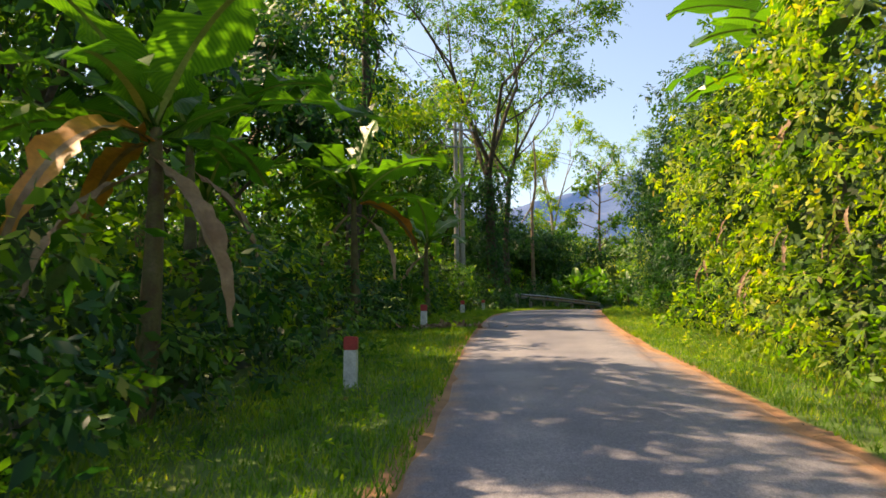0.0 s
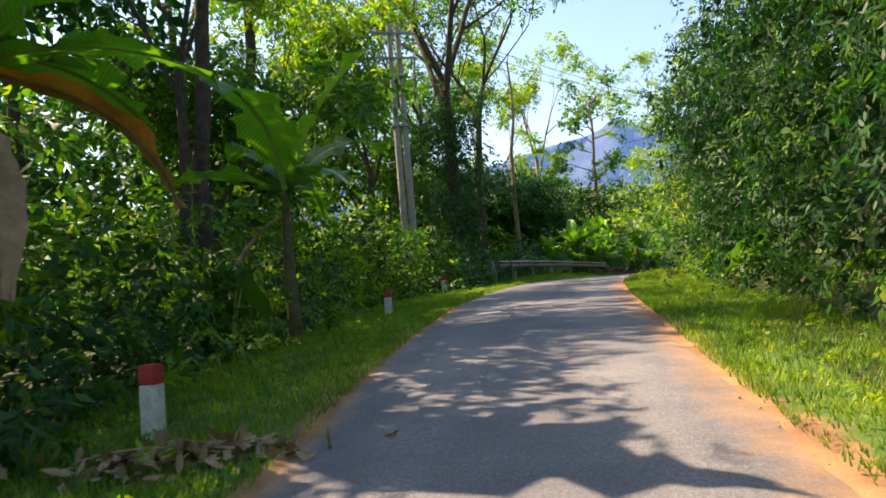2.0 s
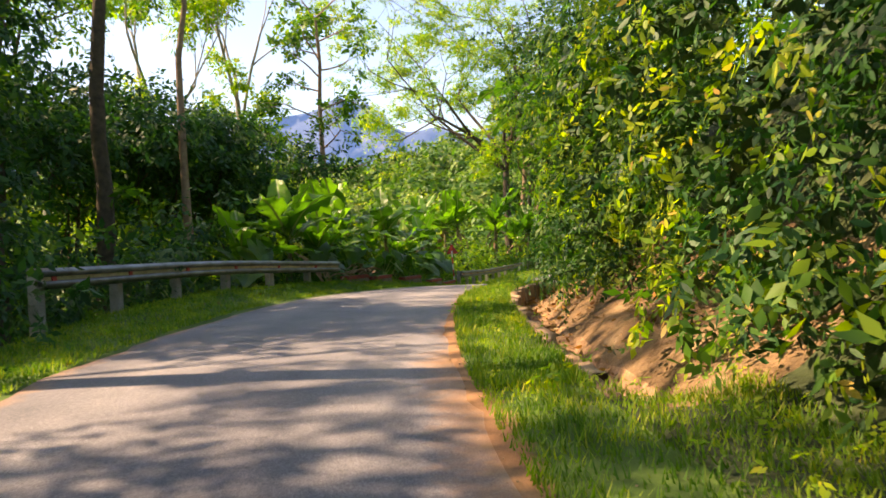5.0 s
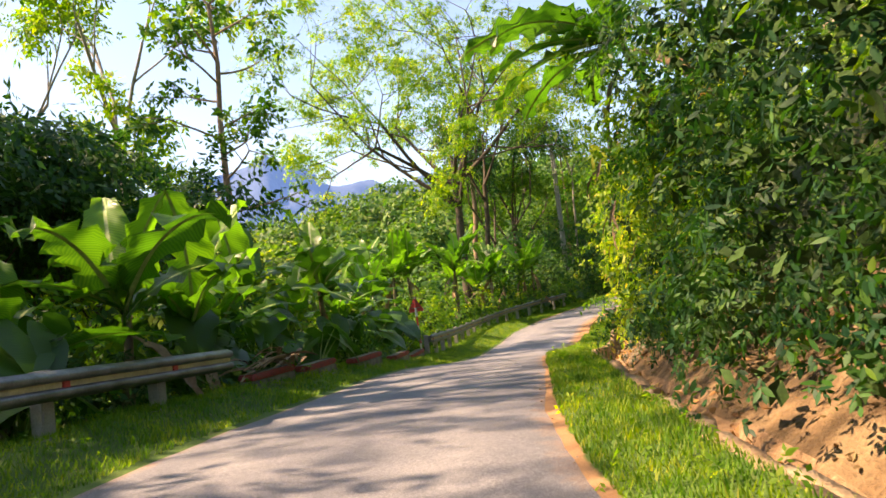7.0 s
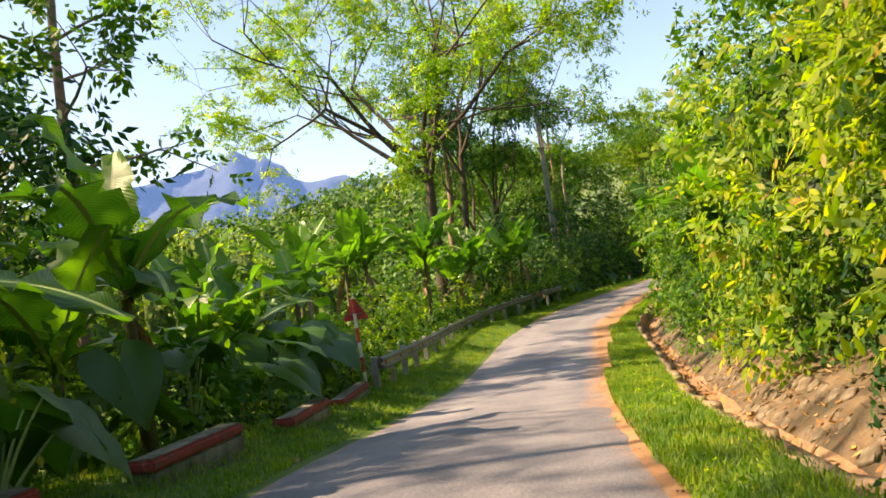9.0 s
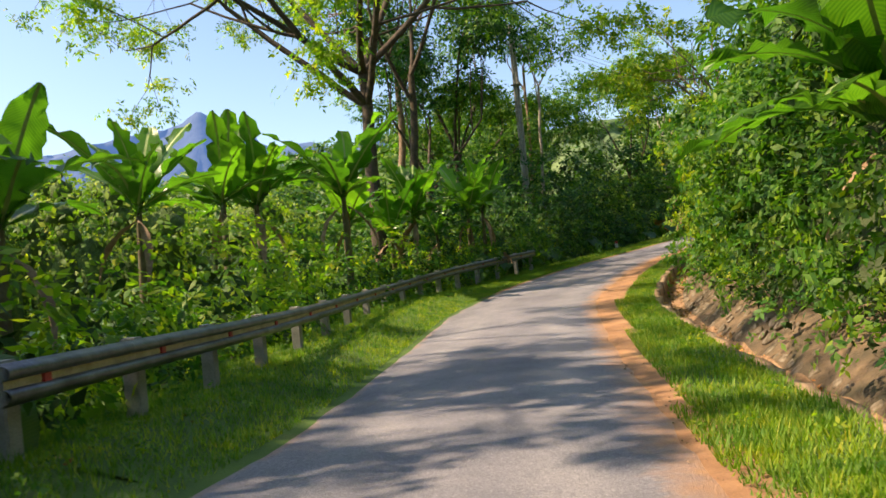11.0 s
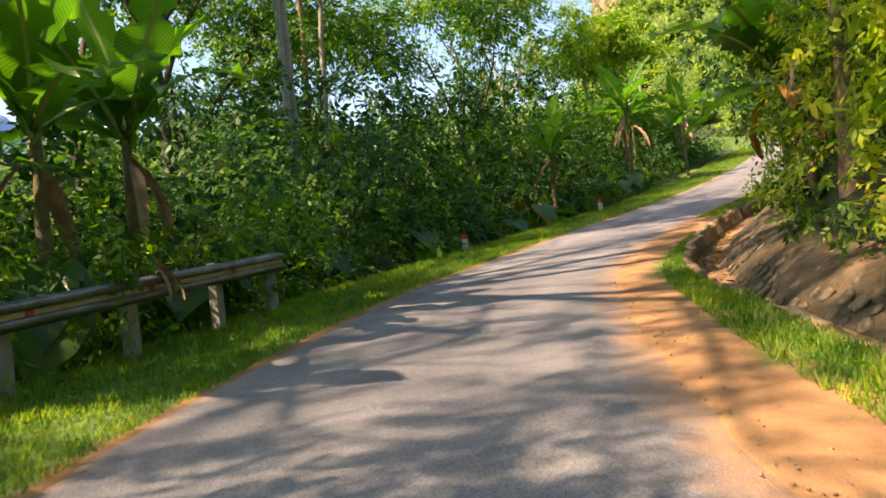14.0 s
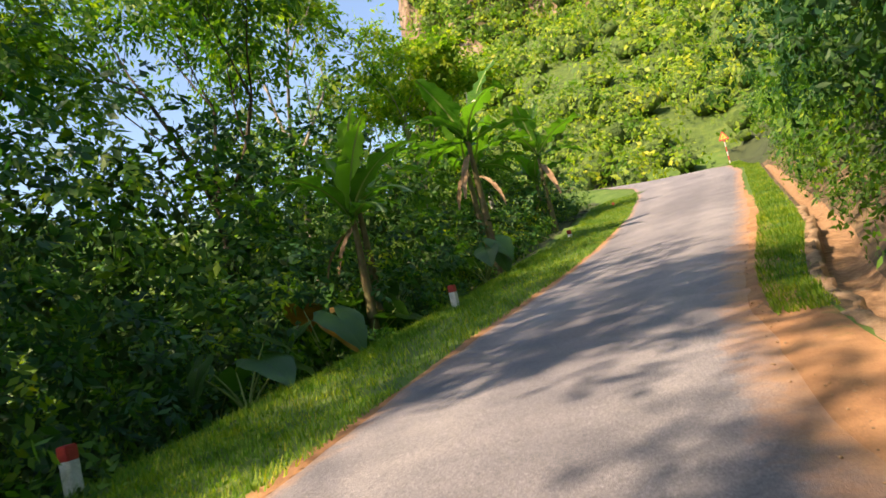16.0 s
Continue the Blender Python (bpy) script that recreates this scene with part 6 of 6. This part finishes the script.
# ---- grass on the verges ----
def grass(s0, s1, side, e0, e1, per_m2, tall, seed):
    r = np.random.RandomState(seed)
    k = int((s1 - s0) * (e1 - e0) * per_m2)
    s, e = r.uniform(s0, s1, k), r.uniform(e0, e1, k)
    keep = (np.sin(s * 1.7 + seed) * np.sin(e * 3.1 + s * 0.6) + r.uniform(-1.2, 1.2, k)) > -0.75
    if side > 0:
        keep &= (s < 38) | (e < lip(s))
    s, e = s[keep], e[keep]
    k = len(s)
    w = np.interp(s, LAND_S, LAND[:, 3])
    lat = side * (w + e)
    x, y, z = (np.interp(s, LAND_S, LAND[:, i]) for i in range(3))
    p = np.stack([x + np.interp(s, LAND_S, LAND_R[:, 0]) * lat, y + np.interp(s, LAND_S, LAND_R[:, 1]) * lat, z + rise(s, lat, w) + 0.04], 1)
    az = r.uniform(0, 6.28, k)
    d = np.stack([np.cos(az), np.sin(az), np.zeros(k)], 1)
    b = np.stack([-np.sin(az), np.cos(az), np.zeros(k)], 1)
    tuft = 0.5 + 0.5 * np.sin(s * 2.9 + 1.3 * seed + 2 * np.sin(e * 4.0)) * np.sin(e * 5.3 + s * 1.1)
    h = (tall * r.uniform(0.5, 1.45, k) * (0.85 + 0.9 * tuft**2))[:, None]
    wd = 0.0055 + 0.035 * tall
    v = np.stack([p - b * wd, p + b * wd, p + d * h * r.uniform(0.2, 1.0, k)[:, None] + np.array([0, 0, 1]) * h], 1).reshape(-1, 3)
    f = np.arange(3 * k).reshape(-1, 3)
    return tagged(mesh_object("grass", v, f, GRASS), "short bright green grass on the road verge", "grass", kind="stuff")


for n, gspec in enumerate(GRASSES):
    grass(*gspec, 900 + n)


# ---- far land ----
def range_mesh(name, az0, az1, dist, profile, seed, mat, label, depth=500, base=-40, eye=(10.0, 46.0, 5.5), craggy=1.0, forest=None):
    """A mountain range: a ridge given by azimuth and elevation pairs, with gullied flanks."""
    na, nu = 300, 36
    az = np.linspace(az0, az1, na)
    el = np.interp(az, [p[0] for p in profile], [p[1] for p in profile])
    rows = []
    for u in np.linspace(0, 1, nu):
        up = (u / 0.6) ** 0.85 if u < 0.6 else 1 - ((u - 0.6) / 0.4) ** 1.5
        line = []
        for a, e in zip(az, el):
            q = noise.multi_fractal(Vector((a * 0.22, u * 5.0, seed)), 0.9, 2.1, 5) - 1.0
            f = noise.fractal(Vector((a * 0.7, u * 9.0, seed + 7.0)), 0.8, 2.0, 4)
            d = dist + depth * (u - 0.6) + depth * 0.10 * q * craggy
            h = base + (dist * math.tan(radians(e)) + eye[2] - base) * up
            h += dist * 0.012 * craggy * (q + 0.6 * f) * (0.25 + min(1.0, abs(u - 0.6) * 5)) * (1 if u > 0.02 else 0)
            line.append((eye[0] + d * math.sin(radians(a)), eye[1] + d * math.cos(radians(a)), h))
        rows.append(line)
    g = np.array(rows)
    ii = (np.arange(nu - 1)[:, None] * na + np.arange(na - 1)[None]).ravel()
    ob = mesh_object(name, g.reshape(-1, 3), np.stack([ii, ii + 1, ii + na + 1, ii + na], 1), mat, smooth=True)
    if forest:
        count, a0, a1, u0, u1, r0, r1, per, size, leaf = forest
        r = np.random.RandomState(seed + 50)
        spots = []
        for k in range(count):
            i, j = int(r.uniform(u0, u1) * (nu - 1)), int((r.uniform(a0, a1) - az0) / (az1 - az0) * (na - 1))
            spots.append((*g[i, j], r.uniform(r0, r1)))
        canopy(name + "_forest", spots, seed + 60, "forest on the far hillside", leaf, per, size, core=0.65)
    return tagged(ob, label, "mountain", kind="structure")


def canopy(name, places, seed, label, mat=None, per=3.0, size=1.2, tall=0.9, core=0.82):
    """Tree tops seen from afar, as one body of leaf clumps."""
    r = np.random.RandomState(seed)
    blobs = [(x, y, z + rad * 0.45, rad, rad * tall * r.uniform(0.8, 1.3)) for x, y, z, rad in places]
    face = [np.array([20.0 - x, 66.0 - y]) / math.hypot(20 - x, 66 - y) for x, y, *_ in places]
    ob = leaf_object(name, r, blobs, per, size, mat or L_FAR, shell=0.8, slim=0.6, droop=0.2, face=face, core=core, inner=CANOPY)
    return tagged(ob, label, "forest", kind="stuff")


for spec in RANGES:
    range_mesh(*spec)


for name, s0, s1, l0, l1, count, r0, r1, per, size, label in FORESTS:
    r = np.random.RandomState(int(abs(s0) * 7 + abs(l0) + count))
    spots = []
    for i in range(count):
        s, lat = r.uniform(s0, s1), r.uniform(l0, l1)
        p = rd(s, lat)
        spots.append((p.x, p.y, p.z, r.uniform(r0, r1)))
    canopy(name, spots, count + int(abs(s0)), label, L_HILL if name == "hill_forest" else None, per, size, core=0.62 if name == "hill_forest" else 0.82)


# tall single trees standing in the valley
r = np.random.RandomState(77)
blobs = []
for i in range(90):
    a, d = radians(r.uniform(-14, 16)), r.uniform(80, 180)
    x, y = 14 + d * math.sin(a), 53 + d * math.cos(a)
    g, top = on(x, y).z, 5.0 + d * math.tan(radians(float(np.interp(math.degrees(a), (-6, 0, 4, 9, 15), (9.2, 9.2, 7.8, 6.6, 6.0))) * r.uniform(0.55, 1.0)))
    q = r.uniform(2.6, 5.0)
    blobs += [(x, y, (g + top) / 2, q * 0.8, (top - g) / 2), (x + r.normal(), y, top - q * 0.7, q, q * 0.8), (x + r.normal() * 2, y, top - q * 1.5, q * 0.8, q * 0.8)]
tagged(leaf_object("valley_forest", r, blobs, 2.6, 0.75, L_HILL, shell=0.7, slim=0.6, droop=0.2, face=[np.array([0.0, -1.0])] * len(blobs), core=0.7, inner=CANOPY), "bright green trees standing in the valley", "forest", kind="stuff")


# ---- stones of the drain wall ----
def stone_mesh(seed):
    r = np.random.RandomState(seed)
    bm = bmesh.new()
    bmesh.ops.create_cube(bm, size=1)
    bmesh.ops.subdivide_edges(bm, edges=bm.edges[:], cuts=1, use_grid_fill=True)
    for v in bm.verts:
        v.co = v.co.normalized() * (0.55 + 0.45 * v.co.length) * 0.62
        v.co += Vector(r.normal(size=3) * 0.05)
        v.co.z *= 0.3
    me = bpy.data.meshes.new("stone")
    bm.to_mesh(me)
    bm.free()
    me.materials.append(STONE)
    me.polygons.foreach_set("use_smooth", np.ones(len(me.polygons), bool))
    return me


STONES = [stone_mesh(60 + k) for k in range(6)]
drain_wall = thing("drain_wall", Matrix.Identity(4), "sloping drain wall of pale rubble stones set in mortar", "drain wall", kind="structure")
r = random.Random(8)
s = 59.0
count = 0
while s < 122 and count < 300:
    for row in range(3):
        if r.random() < 0.2:
            continue
        d = 0.82 + row * 0.22 + r.uniform(-0.03, 0.03)
        w = float(np.interp(s, LAND_S, LAND[:, 3]))
        q = s + r.uniform(-0.06, 0.06) + (0.16 if row % 2 else 0)
        p = rd(q, w + float(lip(q)) + d, -0.016)
        st = new("stone", r.choice(STONES))
        st.parent = drain_wall
        k = r.uniform(0.17, 0.31)
        st.matrix_local = Matrix.Translation(p) @ pose(0, 0, 0, 0, 0, heading(q)) @ pose(0, 0, 0, 0, -45, 0) @ pose(0, 0, 0, 0, 0, r.uniform(0, 360)) @ Matrix.Diagonal((k, k * r.uniform(0.7, 1.0), k, 1))
        count += 1
    s += r.uniform(0.36, 0.46)


# the drain's concrete edge
edge_s = np.arange(38.5, 125, 0.25)
v = []
for q in edge_s:
    w = float(np.interp(q, LAND_S, LAND[:, 3]))
    o = w + float(lip(q)) + 0.05 * math.sin(q * 2.3) + 0.035 * math.sin(q * 5.1) + 0.03 * math.sin(q * 9.7)
    base = rd(q, w + 0.3).z
    for e, z in ((0.0, -0.06), (0.01, 0.035), (0.15, 0.04), (0.165, -0.3)):
        p = rd(q, o + e)
        v.append((p.x, p.y, base + z - 0.03 + 0.03 * math.sin(q * 1.7 + 3 * e) * math.sin(q * 4.3)))
ii = (np.arange(len(edge_s) - 1)[:, None] * 4 + np.arange(3)[None]).ravel()
tagged(mesh_object("drain_kerb", np.array(v), np.stack([ii, ii + 1, ii + 5, ii + 4], 1), LIP), "stained concrete edge of the roadside drain", "drain", kind="structure")


# ---- gravel on the shoulders ----
r = np.random.RandomState(52)
k = 1800
q = np.r_[r.uniform(66, 124, k - 500), r.uniform(0, 66, 500)]
lat = np.interp(q, LAND_S, LAND[:, 3]) + np.abs(r.normal(0, 0.42, k)) - 0.12
base = np.array([tuple(rd(a, b, 0.03)) for a, b in zip(q, lat)])
size = 0.005 + 0.011 * r.uniform(0, 1, k) ** 3
v = base[:, None] + ICO_V[None] * size[:, None, None] * r.uniform(0.6, 1.15, (k, 12, 1)) * np.array([1, 1, 0.7])
f = (np.arange(k)[:, None, None] * 12 + ICO_F[None]).reshape(-1, 3)
tagged(mesh_object("gravel", v.reshape(-1, 3), f, LIP), "small loose stones on the bare soil beside the asphalt", "gravel", kind="stuff")


# ---- litter ----
def litter(name, spots, size, seed, mat, label, category, lift=0.015):
    """Dry leaves lying about: curled scraps."""
    r = np.random.RandomState(seed)
    p = np.array([tuple(q) for q in spots]) + np.array([0, 0, lift])
    n = np.tile([0.0, 0.0, 1.0], (len(p), 1)) + 0.25 * r.normal(size=(len(p), 3))
    v, f = leaf_arrays(r, p, n, size, 0.5, 0.0, True)
    return tagged(mesh_object(name, v, f, mat), label, category, kind="stuff")


r = np.random.RandomState(31)
spots = [rd(q, np.interp(q, LAND_S, LAND[:, 3]) + float(lip(q)) + r.uniform(0.2, 0.75)) for q in r.uniform(39, 112, 2600)]
litter("dry_leaves", spots, 0.12, 1, L_DRY, "brown fallen leaves lying in the drain", "leaf litter")
spots = [rd(q, np.interp(q, LAND_S, LAND[:, 3]) + float(lip(q)) + r.uniform(0.8, 2.6)) for q in r.uniform(40, 70, 2600)]
litter("dry_leaves", spots, 0.10, 2, L_DRY, "brown fallen leaves on the bank", "leaf litter")
spots = [rd(q, sd * (np.interp(q, LAND_S, LAND[:, 3]) + r.uniform(0.0, 1.8))) for q, sd in zip(r.uniform(0, 110, 420), r.choice([-1, 1], 420)) if sd < 0 or q < 38]
litter("dry_leaves", spots, 0.10, 3, L_DRY, "scattered fallen leaves on the verge", "leaf litter", 0.03)


def heap(x, y, z, wide, long, tall, turn, seed, label):
    """A heap of dry banana leaves and stalks."""
    r = np.random.RandomState(seed)
    root = thing("leaf_heap", Matrix.Translation((x, y, z)) @ pose(0, 0, 0, 0, 0, turn), label, "leaf heap", "heaps of dry leaves")
    for k in range(24):
        leaf = new("dry_leaf", LEAVES["dead"][k % 3])
        leaf.parent = root
        q = r.uniform(0.6, 1.25) * long * 0.36
        leaf.matrix_local = Matrix.Translation((r.uniform(-0.5, 0.35) * long, r.uniform(-0.4, 0.4) * wide, tall * r.uniform(0.25, 1.0))) @ pose(0, 0, 0, r.uniform(-40, 40), -62 + r.uniform(-16, 16), r.uniform(-35, 35) + (180 if k % 2 else 0)) @ Matrix.Diagonal((q, q * 1.3, q, 1))
    for k in range(6):
        t = np.linspace(-0.5, 0.5, 6)
        pts = np.stack([t * long * r.uniform(0.7, 1.2), r.uniform(-0.3, 0.3) * wide + 0.25 * t, tall * (0.5 + 0.3 * r.uniform()) + 0.1 * np.cos(3 * t)], 1)
        v, f = tube_arrays([(pts, np.full(6, 0.018))], 6)
        mesh_object("stalk", v, f, DRY, root, smooth=True)
    return root


g = on(-0.8, 12.0)
scraps = thing("leaf_heap", Matrix.Translation(g) @ pose(0, 0, 0, 0, 0, 8), "low heap of pale dry leaf scraps and stalks on the verge", "leaf heap", "heaps of dry leaves")
r = np.random.RandomState(5)
k = 420
q = np.stack([r.normal(0, 0.5, k), r.normal(0, 0.17, k), np.zeros(k)], 1)
q[:, 2] = 0.03 + 0.11 * np.exp(-(q[:, 0] / 0.55) ** 2 - (q[:, 1] / 0.2) ** 2) * r.uniform(0.3, 1.1, k)
v, f = leaf_arrays(r, q, np.tile([0.0, 0.0, 1.0], (k, 1)) + 0.5 * r.normal(size=(k, 3)), 0.16, 0.45, 0.1, True)
tagged(mesh_object("leaf_litter", v, f, DRY, scraps), kind="stuff")
for n in range(7):
    t = np.linspace(-0.5, 0.5, 5)
    a = r.uniform(-0.5, 0.5)
    pts = np.stack([t * math.cos(a) + r.uniform(-0.35, 0.3), t * math.sin(a) * 0.6 + r.uniform(-0.1, 0.1), 0.1 + 0.03 * np.cos(4 * t) + 0 * t], 1)
    v, f = tube_arrays([(pts * [1, 1, 1], np.full(5, 0.009))], 5)
    mesh_object("stalk", v, f, DRY, scraps, smooth=True)
g = on(8.0, 50.3)
heap(g.x, g.y, g.z + 0.12, 0.9, 1.9, 0.36, 55, 6, "heap of dry banana leaves piled over a parapet block")


# the dead leaf hung over the guardrail and the stump litter below
p = Vector((33.2, 84.55, 4.78))
drape = thing("withered_frond", Matrix.Translation(p), "brown withered leaf hung over the guardrail", "withered leaf")
for k in range(5):
    leaf = new("dry_leaf", LEAVES["dead"][k % 3])
    leaf.parent = drape
    leaf.matrix_local = Matrix.Translation((0.05 * k - 0.1, 0.03 * k, 0.12)) @ pose(0, 0, 0, 10 * k - 20, 0, -50 + 25 * k) @ Matrix.Diagonal((0.75, 1.1, 0.75, 1))


# dead leaves caught in the hedges
r = random.Random(77)
for x, y, z, size in HUNG:
    hung = thing("withered_frond", Matrix.Translation((x, y, z)), "brown withered leaf hanging in the hedge", "withered leaf", "withered leaves in the hedges")
    for k in range(3):
        leaf = new("dry_leaf", LEAVES["dead"][k])
        leaf.parent = hung
        q = size * r.uniform(0.7, 1.1)
        leaf.matrix_local = Matrix.Translation((0, 0.05 * k, -0.12 * k)) @ pose(0, 0, 0, r.uniform(-20, 20), r.uniform(0, 15), 180 + r.uniform(-60, 60)) @ Matrix.Diagonal((q, q * 0.9, q, 1))
